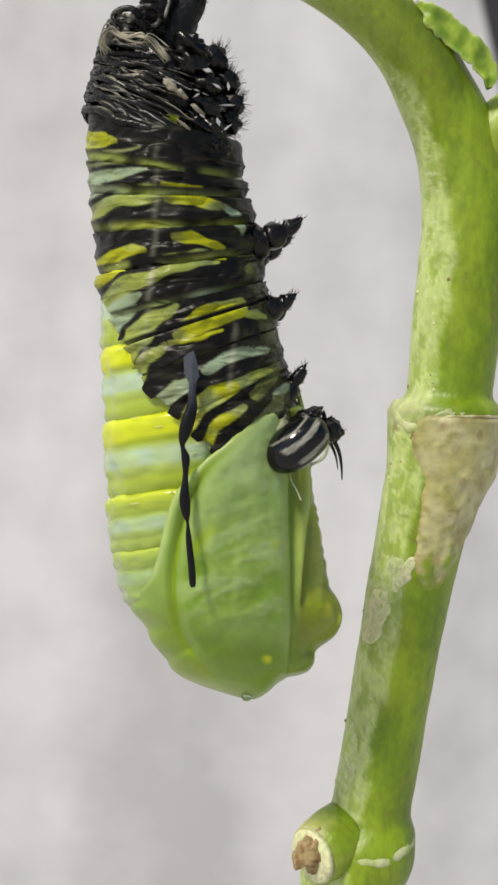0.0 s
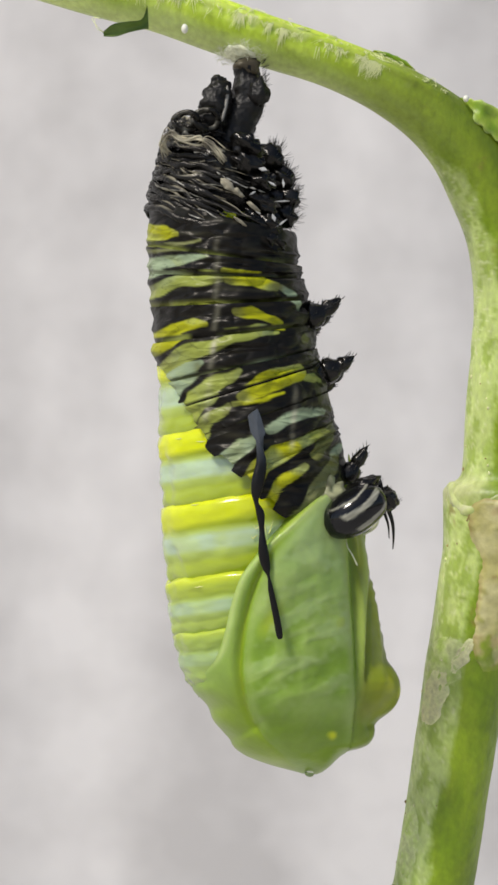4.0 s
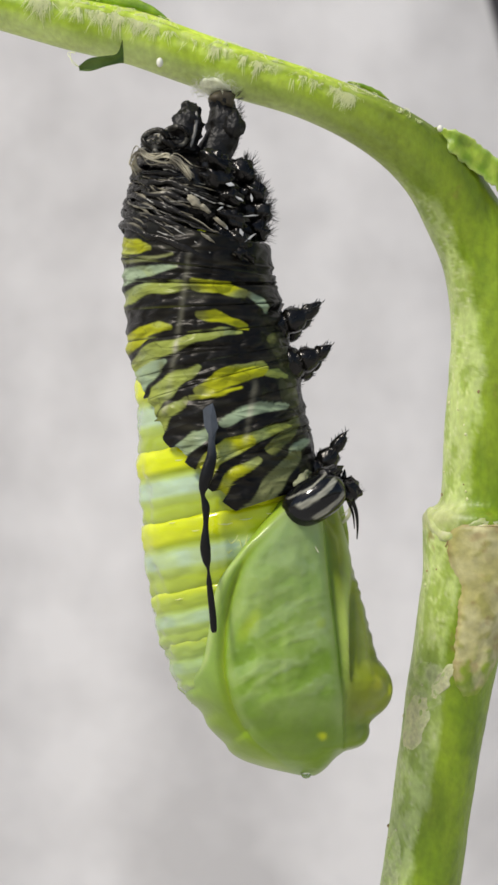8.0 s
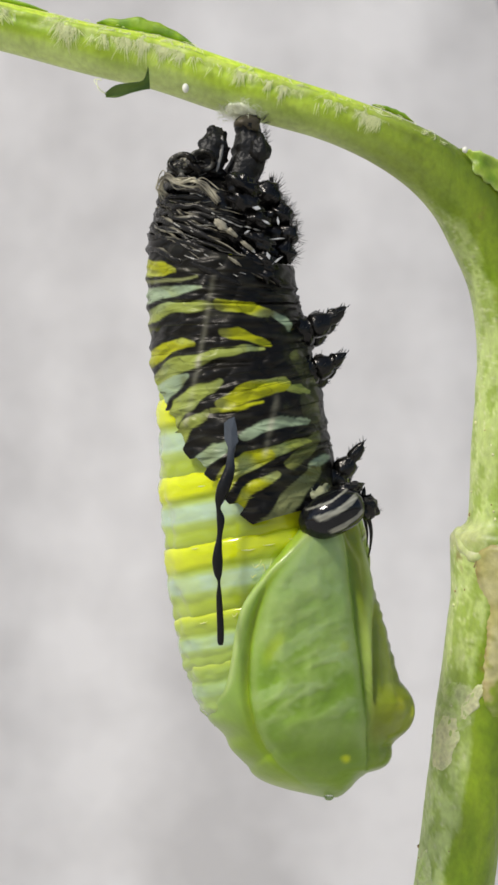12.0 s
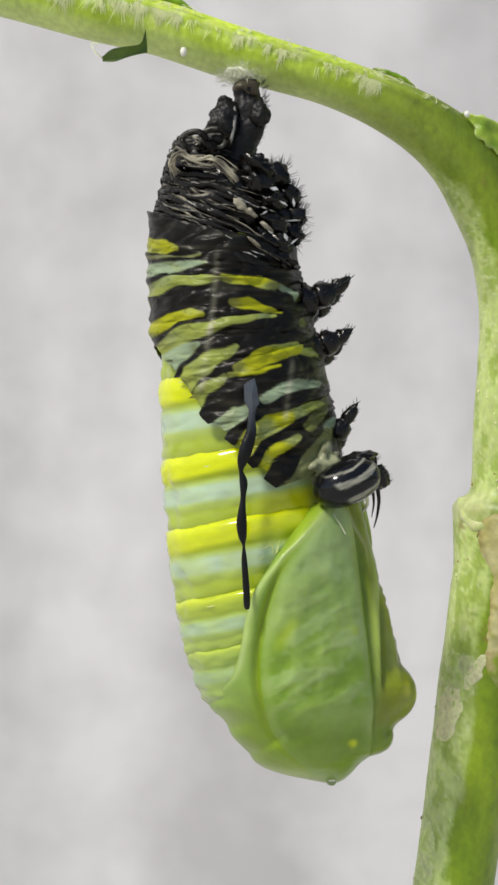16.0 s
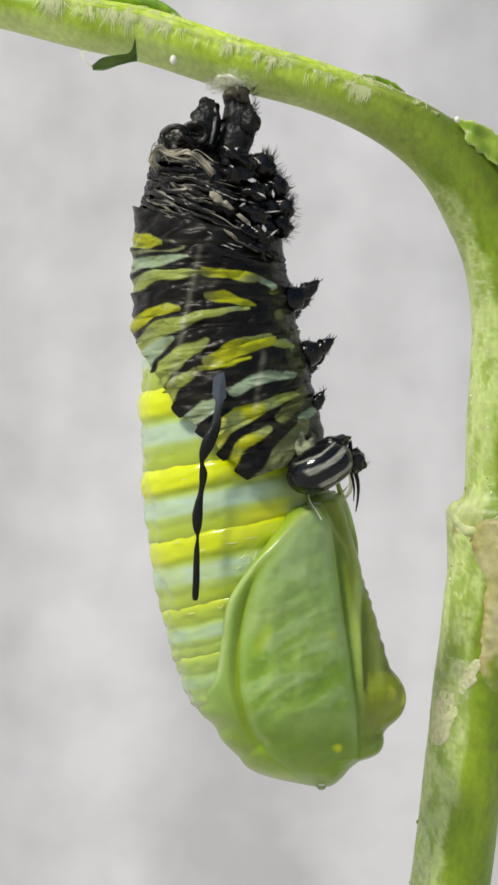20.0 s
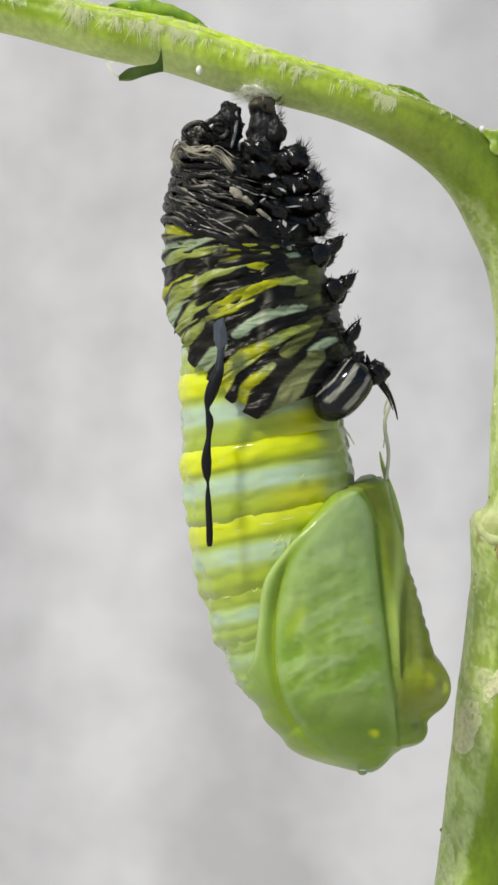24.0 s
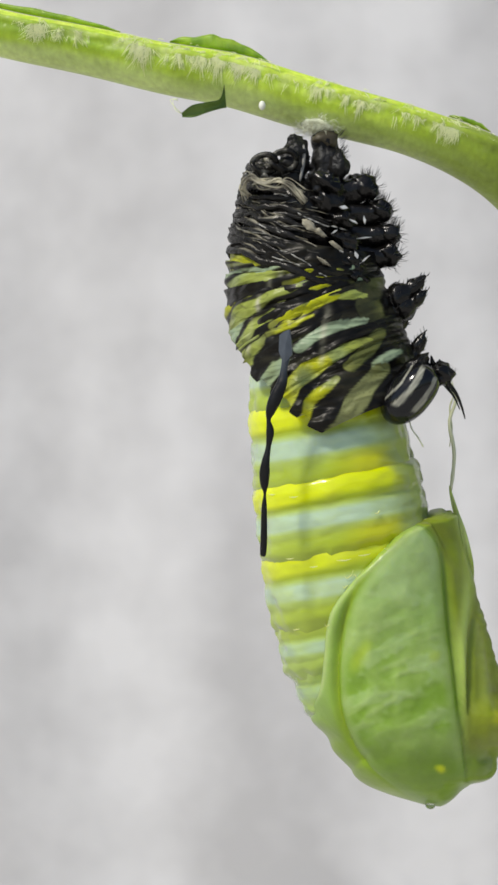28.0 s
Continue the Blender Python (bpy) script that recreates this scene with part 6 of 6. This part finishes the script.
# ---- what moves ----
def motions():
    # seconds; chrysalis: across, up, sway, twist; abdomen: across, up; skin front: across, up, sway, twist; head: the same; heap: across, up; tentacle: across, up, sway; three legs: across, up
    rows = (
        (0, 0.29, -1.42, 3.9, 1.2, 1.04, -0.18, 1.67, -4.99, -4.31, 1.23, 2.07, -4.2, -13.83, -0.42, 0.73, -1.13, 1.71, -5.1, -7.5, 1.38, -3.76, 1.05, -4.52, 1.57, -4.59),
        (0.5, 0, -0.77, 3.19, 1.15, 0.65, 0.38, 1.11, -4.01, -3.77, 2.52, 1.71, -3.46, -13.82, -2.46, 0.3, -0.66, 1.27, -4.1, -8.5, 0.56, -2.24, 1.26, -4, 1.33, -3.89),
        (1, 0.22, -0.72, 2.05, -0.41, 0.55, 0.29, 0.96, -3.67, -5.36, -1.4, 1.7, -3.07, -12.71, -5.79, -0.21, -0.65, 0.77, -3.8, -8.5, -0.03, -1.75, 1.12, -3.65, 1.34, -3.68),
        (1.5, 0.03, -0.82, 2.38, 2.55, 0.5, 0.3, 0.93, -3.76, -4.12, 2.5, 1.7, -3.14, -13.59, -3.91, 0.29, -0.62, 1.1, -3.84, -10.2, 0.21, -1.88, 1.27, -3.79, 1.43, -3.85),
        (2, -0.09, -1.37, 2.81, 4.54, 0.53, -0.52, 1.07, -4.4, -4.47, 4.59, 1.67, -3.81, -11.3, 1.7, 0.67, -1.37, 1.43, -4.47, -10, 0.47, -3.02, 1.42, -4.68, 1.46, -4.48),
        (2.5, -0.14, -1.4, 2.43, 6.76, 0.43, -0.49, 0.97, -4.28, -3.9, 8.16, 1.62, -3.78, -11.74, 5.46, 0.85, -1.87, 1.66, -4.31, -11.5, 0.39, -2.62, 1.35, -4.46, 1.57, -4.64),
        (3, 0.12, -1.71, 2.18, 5.45, 0.62, -1.04, 1.17, -4.52, -4.88, 5.12, 1.69, -3.98, -11.31, 2.98, 0.57, -1.73, 1.59, -4.57, -12.9, -0.12, -2.7, 1.49, -4.9, 1.6, -5.08),
        (3.5, 0.21, -1.41, 2.92, 5.76, 0.78, -0.48, 1.23, -3.96, -4.11, 9.04, 1.8, -3.66, -10.57, 6.06, 0.54, -1.37, 2.02, -3.95, -13.9, 0.19, -3.06, 1.01, -3.74, 1.79, -4.81),
        (5.5, -0.16, -0.27, 1.72, 2.92, 0.24, 0.38, 0.47, -2.25, 0.72, 1.77, 0.99, -1.94, -6.98, -4.71, 0.26, -0.29, 0.66, -2.24, -7.5, 0.23, -2.38, 1.12, -2.12, 1.45, -2.97),
        (6, 0.15, -0.75, 1.4, 7.77, 0.43, -0.31, 0.7, -2.73, 0.92, 8, 1.18, -2.38, -6.49, 4.92, 1.06, -1.57, 1.49, -2.7, -10.8, 0.7, -1.88, 1.41, -2.84, 1.62, -3.53),
        (6.5, 0.69, -0.85, -0.44, 5.27, 0.59, -0.89, 0.89, -3.17, -0.62, 1.99, 1.27, -2.38, -7.86, 1.85, 0.58, -1.44, 1.11, -3.19, -10.4, 0.23, -3.11, 1.24, -2.87, 1.71, -3.58),
        (7, 0.08, -0.88, 1.81, 5.16, 0.25, -0.42, 0.57, -2.91, 1.12, 7.1, 0.93, -2.44, -6.54, 5.59, 0.5, -1.14, 1.26, -2.9, -10.8, 0.21, -4.05, 0.7, -2.52, 1.56, -3.67),
        (7.5, 0.22, -0.04, 1.84, 0.35, 0.54, 0.4, 0.67, -1.9, 3.64, 1.66, 1.14, -1.62, -6.36, -4.39, 0.18, -0.21, 0.87, -1.86, -4.5, 0.89, -1.76, 1.33, -1.65, 1.86, -2.8),
        (8, 0.73, 0.66, -0.22, 1.04, 0.66, 0.81, 0.63, -0.92, -0.69, -1.75, 1.07, -0.59, -7.15, -4.88, -0.07, 0.06, 0.48, -0.94, -7.2, 0.41, -1.37, 1, -0.17, 1.73, -1.45),
        (8.5, 0.02, 0.55, 0.84, -1.8, 0.14, 0.88, 0.2, -0.96, -0.27, -6.28, 0.41, -0.64, -4.76, -10.48, -0.57, -0.12, -0.34, -0.98, -9.9, 0.06, -1.57, 0.47, -0.17, 1.15, -1.45),
        (9, -0.14, 0.45, 1.55, 3.71, 0.22, 0.9, 0.29, -0.97, 0.54, 0.78, 0.49, -0.75, -3.96, 0.4, 0.28, -0.1, 0.38, -0.96, -6.9, 0.45, -1.51, 0.81, -0.27, 1.37, -1.56),
        (9.5, 0.63, -0.43, 0.01, 8.97, 0.68, -0.24, 0.81, -1.88, 0.93, 10.29, 0.96, -1.65, -4.54, 11.72, 1.42, -1.36, 1.8, -1.85, -6.4, 0.86, -2.69, 1.33, -1.51, 1.71, -2.47),
        (10, 0.05, -0.75, 0.29, 3.29, 0.11, -0.77, 0.37, -2.54, 1.52, -2.25, 0.37, -1.93, -3.37, 0.2, 0.24, -1.11, 0.21, -2.53, -5.9, 0.36, -3.53, 0.26, -1.64, 1.3, -2.86),
        (10.5, 0.1, -0.52, 1.05, 3.91, 0.19, -0.37, 0.41, -2.12, 0.89, 3.25, 0.45, -1.71, -4.22, 3.8, 0.25, -0.67, 0.73, -2.12, -5.4, 0.6, -2.56, 0.46, -1.87, 1.49, -2.72),
        (11, 0.67, 0.77, -0.79, 1.44, 0.53, 0.65, 0.48, -0.54, 1.55, -0.72, 0.72, -0.29, -5.46, -1.43, 0.03, 0.16, 0.44, -0.52, -4.9, 0.58, -0.34, 0.61, 0.35, 1.58, -0.95),
        (11.5, 0.18, 0.9, 0.07, 1.16, 0.18, 0.96, 0.13, -0.05, 2.31, -3.59, 0.23, 0.04, -2.06, -4.41, -0.23, 0.28, -0.15, -0.01, -3.9, 0.26, -0.21, 0.17, 0.91, 1.02, -0.45),
        (13.5, 0.56, -0.57, -0.53, 4.12, 0.44, -0.7, 0.54, -1.58, -1.33, 0.39, 0.4, -1.19, 1.12, 9.83, 0.58, -0.6, 0.6, -1.61, -0.3, 0.31, -0.07, 0.21, 0.11, 0.95, -1.38),
        (14, -0.2, 0.05, 1.08, -10.07, 0.02, 0.43, 0.06, -0.46, -0.08, -9, -0.13, -0.59, 0.03, -6.72, -0.53, 0.04, -0.75, -0.48, 0.6, 0.35, 0.07, 0.26, 0.02, 0.72, -0.97),
        (14.5, 1.12, 1.12, -2.09, 1.36, 0.71, 0.86, 0.39, 0.99, -1.62, -1.65, 0.57, 0.86, 0.78, 2.54, 0.26, 0.6, 0.26, 0.99, -2.3, 0.3, 0.75, -0.01, 1.74, 0.83, 0.88),
        (15, 0.96, 1.15, -2.11, -2.05, 0.59, 0.96, 0.28, 1.12, -1.41, -6.27, 0.39, 1.12, 0.79, -4.86, -0.29, 0.56, -0.26, 1.1, -5.3, 0.08, 0.74, -0.34, 2.05, 0.43, 1.19),
        (15.5, -0.23, 0.69, 0.22, -4.32, -0.07, 1.13, -0.19, 1.03, 0.58, -5.29, -0.22, 0.77, 1.97, -7.42, -0.19, 0.39, -0.64, 1.06, -10.7, 0.15, 0.38, -0.39, 1.69, -0, 0.93),
        (16, 0.23, -0.28, 0.45, 7.42, 0.39, -0.05, 0.32, -0.02, 0.6, 8.17, 0.38, -0.23, 2.26, 10.11, 1.14, -0.74, 1.09, 0.02, -4.2, 0.49, -0.4, 0.49, 0.26, 0.5, -0.22),
        (16.5, 0.68, -0.37, -0.81, 1.36, 0.45, -0.6, 0.4, -0.56, -0.67, -4.39, 0.39, -0.21, 0.65, -1.06, 0.19, -0.36, 0.03, -0.59, -0.9, 0.25, -1.73, -0.24, 0.29, 0.36, -0.24),
        (17, 0, 0, 0, 0, 0, 0, 0, 0, 0, 0, 0, 0, 0, 0, 0, 0, 0, 0, -0, 0, 0, 0, 0, 0, 0),
        (17.5, 0.58, 1.02, -0.76, -7.11, 0.37, 0.98, 0.06, 1.73, -0.76, -8.59, 0.09, 1.52, 3.33, -11.54, -0.31, 0.76, -0.7, 1.71, -2.1, -0.26, 1.88, -0.44, 2.31, -0.07, 1.58),
        (18, 0.79, 1.15, -1.78, -3.49, 0.45, 1.18, 0.05, 2.34, -0.84, -7.77, 0.21, 2.14, 3.26, -13.93, -0.14, 1.01, -0.64, 2.31, -1.7, -0.37, 2.2, -0.65, 2.89, -0.06, 2.11),
        (18.5, -0.04, 0.85, 0.31, -3.41, 0.01, 1.16, -0.24, 2.2, -0.29, -8.13, -0.19, 2, 3.54, -14.18, -0.24, 0.83, -0.95, 2.18, -3.2, -0.39, 1.9, -0.83, 2.63, -0.41, 1.93),
        (19, 0.02, -0.22, 1.16, 2.02, 0.31, -0.06, 0.1, 0.99, -0.68, -2.68, 0.16, 1.02, 2.19, -4.17, 0.38, -0.23, -0.13, 0.98, -0.3, -0.38, 1.11, -0.34, 1.37, -0.09, 0.75),
        (19.5, 0.93, -0.05, -0.7, 3.23, 0.72, -0.24, 0.4, 1.01, -1.93, -1.8, 0.58, 1.36, -0.55, -1.19, 0.4, -0.14, 0.25, 0.97, -0.4, -0.5, 0.93, -0.29, 1.59, 0.29, 0.89),
        (20, -0.15, -0.2, -0.58, 2.33, -0.35, -0.36, -0.36, 0.87, -0.45, 1.46, -0.32, 1.07, -1.07, 2.25, 0.28, 0.15, -0.2, 0.89, 1.5, -0.91, -0.25, -0.11, 0.01, -1.05, 0.95),
        (20.5, 0.4, 0.82, -0.11, -11.27, 0.3, 0.82, -0.11, 2.74, -2.17, -14.69, -0.01, 2.65, 0.31, -23.71, -0.66, 0.71, -1.39, 2.63, -4.4, -1.11, 2.93, 0.28, 2.8, 0.26, 1.72),
        (21, 0.97, 1.33, -0.01, -3.39, 0.87, 1.37, 0.07, 3.92, -3.03, -8.21, 0.15, 4.28, -3.26, -6.58, 0.15, 1.17, -0.65, 3.83, -5.5, -1.35, 3.86, 0.14, 3.53, 0.5, 3.49),
        (21.5, -0.11, 1.04, 2.05, -7.84, 0.1, 1.47, -0.46, 4.07, -3.04, -16.41, -0.64, 5.09, -9.6, -10.64, -0.58, 1.09, -1.84, 3.92, -5.1, -1.63, 3.67, -0.3, 3.19, -0.16, 3.79),
        (22, -0.5, 0.74, 2.73, -5.34, 0.04, 1.33, -0.45, 3.87, -2.22, -9.36, -0.56, 4.81, -10.23, -2.84, -0.03, 0.77, -1.24, 3.79, -2.7, -1.24, 3.58, -0.06, 2.95, -0.11, 3.47),
        (22.5, 0.91, 0.34, 0, 0, 0.93, 0.34, 0.3, 3.03, -3.23, 2.24, 0.41, 4.12, -13.32, 5.96, 0.88, 0.03, 0.49, 2.95, 0.7, -0.31, 2.07, 0.76, 1.92, 0.73, 2.79),
        (24.5, 1.05, 1.54, 0.41, -6.87, 0.94, 1.64, -0.23, 5.68, -8.55, -22.02, -0.27, 7.29, -20.64, -15.28, -0.34, 1.27, -2.1, 5.15, -2.9, -0.97, 3.21, -0.38, 5, -0.4, 6.41),
        (25, -0.58, 0.95, 4.5, -5.38, 0.17, 1.74, -0.59, 5.53, -5.62, -12.93, -0.55, 6.65, -17.4, -9.04, 0.26, 1.28, -1.77, 5.22, -0.7, -0.59, 3.14, -0.17, 4.61, -0.46, 5.81),
        (25.5, -0.44, -0.01, 3.13, 1.55, 0.19, 0.25, -0.32, 3.91, -4.64, -11.56, -0.55, 5.32, -19.07, -0.91, 0.65, 0.29, -1.38, 3.63, -2.3, -0.75, 1.31, -0.59, 3.76, -0.56, 4.53),
        (26, 0.84, 0.03, 0.91, -3.29, 0.99, -0.05, 0.19, 3.62, -6.99, -15.71, 0.16, 5.38, -19.82, -8.51, 0.35, 0.41, -1.17, 3.27, 1.2, -0.13, 1.96, -0.2, 3.1, -0.11, 4.57),
        (26.5, 0.08, 0.73, 0.6, -7.4, 0.09, 0.67, -0.49, 4.41, -5.44, -14.08, -0.66, 5.78, -18.8, -7.09, -0.03, 0.87, -1.71, 4.15, 2.7, -0.78, 2.21, -0.63, 4.6, -0.44, 4.66),
        (27, -0.63, 1.14, 3.86, -14.23, 0.02, 1.55, -0.86, 6.39, -7.23, -22.67, -0.97, 8.07, -19.39, -13.33, -0.4, 1.43, -2.76, 5.96, 2.7, -0.56, 2.44, -0.67, 5.36, -0.87, 6.76),
        (27.5, 0.93, 1.22, 2.47, -10.55, 1.3, 1.66, -0.24, 6.69, -7.79, -21.87, -0.18, 8.82, -23.22, -14.24, 0.14, 1.44, -2.08, 6.24, 1.3, 0.04, 2.78, -0.03, 5.7, -0.23, 7.34),
        (28, 1.02, 1.21, 1.17, -11.73, 1.47, 1.3, -0.14, 6.62, -7.84, -21.93, -0.1, 8.76, -22.76, -12.6, 0.17, 1.29, -1.98, 6.17, 1.7, 0.18, 2.58, 0.16, 5.5, -0.16, 7.14)
    )

    def about(o, d, sway, twist):
        """A shift and turn about o, in mm and degrees."""
        return Matrix.Translation(Vector(o) + Vector((d[0], 0, d[1]))) @ Matrix.Rotation(radians(sway), 4, "Y") @ Matrix.Rotation(radians(twist), 4, "Z") @ Matrix.Translation(-Vector(o))

    def posed(place, sway, twist):
        return pose(place.x * MM, place.y * MM, place.z * MM, 0, sway, 0) @ pose(0, 0, 0, 0, 0, twist)

    body = [(r[0], posed(PUPA_AT + Vector((r[1], 0, r[2])), r[3], r[4])) for r in rows]
    walk(chrysalis, body)
    for ob, c0, w in RINGS:
        keys = []
        for r, (t, m) in zip(rows, body):
            by_body = about(PUPA_AT, r[1:3], r[3], r[4]) @ c0
            by_belly = c0 + Vector((r[5], 0, r[6])) * min(1, w) - Vector((0.11 * max(0.0, r[8]), 0, 0))
            low = smooth(880, 1240, 784 - c0.z / 0.0364)
            place = by_belly.lerp(by_body, low)
            keys.append((t, m.inverted() @ posed(place, r[3] * (0.5 + 0.5 * low), r[4] * (0.3 + 0.7 * low))))
        walk(ob, keys)
    front_at = Vector((0, 1.5, 2))

    def axis(z):
        """Where the middle of the hanging body lies at a height, at rest."""
        y = 784 - z / 0.0364
        return ((sk_left(y) + sk_right(y)) / 2 - 441) * 0.0364

    for ob, c0, w in PIECES:
        keys = []
        for r in rows:
            low = about(front_at, r[7:9], r[9], r[10]) @ c0
            top = c0 + Vector((0.35 * r[15], 0, r[16]))
            place = top.lerp(low, w)
            hang = c0.x - axis(c0.z) + axis(place.z) + r[5] * (22 - place.z) / 26
            place.x = hang + (low.x - hang) * w * w
            keys.append((r[0], posed(place - PAD_AT, r[9] * w, r[10] * w)))
        walk(ob, keys)
    for k, (ob, c0, w) in enumerate(LEGS):
        i = 20 + 2 * (k // 2)
        walk(ob, [(r[0], posed(c0 + Vector((r[i], 0, r[i + 1])) - PAD_AT, (0.2, 0.45, 0.6)[k // 2] * r[9], 0.4 * r[10])) for r in rows])
    for ob, up, end, rest, follow in STRANDS:
        keys = []
        for r in rows:
            a = about(HEAD_AT, r[11:13], r[13], r[14]) @ up
            b = about(PUPA_AT, r[1:3], r[3], r[4]) @ end
            b.z = min(b.z, a.z - 2.5)
            turn = math.degrees(math.atan2(b.x - a.x, a.z - b.z) - math.atan2(rest.x - up.x, up.z - rest.z)) if follow else -r[3]
            keys.append((r[0], posed(a - PAD_AT, -turn, 0)))
        walk(ob, keys)
    walk(heap, [(r[0], posed(HEAP_AT + Vector((0.35 * r[15], 0, r[16])) - PAD_AT, 0, 8.0 * r[15])) for r in rows])
    for ob in (stub, crease):
        walk(ob, [(r[0], posed(Vector((0.1 * r[15], 0, -0.55 * r[16])), 0, 0)) for r in rows])
    for ob, k in PROLEGS:
        walk(ob, [(r[0], posed(Vector((0.15 + 0.02 * k, 0, 0.03 * (1.5 - k))) * max(0.0, r[8]), 0, 0)) for r in rows])
    walk(head, [(r[0], posed(HEAD_AT + Vector((r[11], 0, r[12])) - PAD_AT, r[13], r[14])) for r in rows])
    walk(tentacle, [(r[0], posed(TENT_AT + Vector((r[17], 0, r[18])) - PAD_AT, r[19], r[10] * 0.5)) for r in rows])


motions()
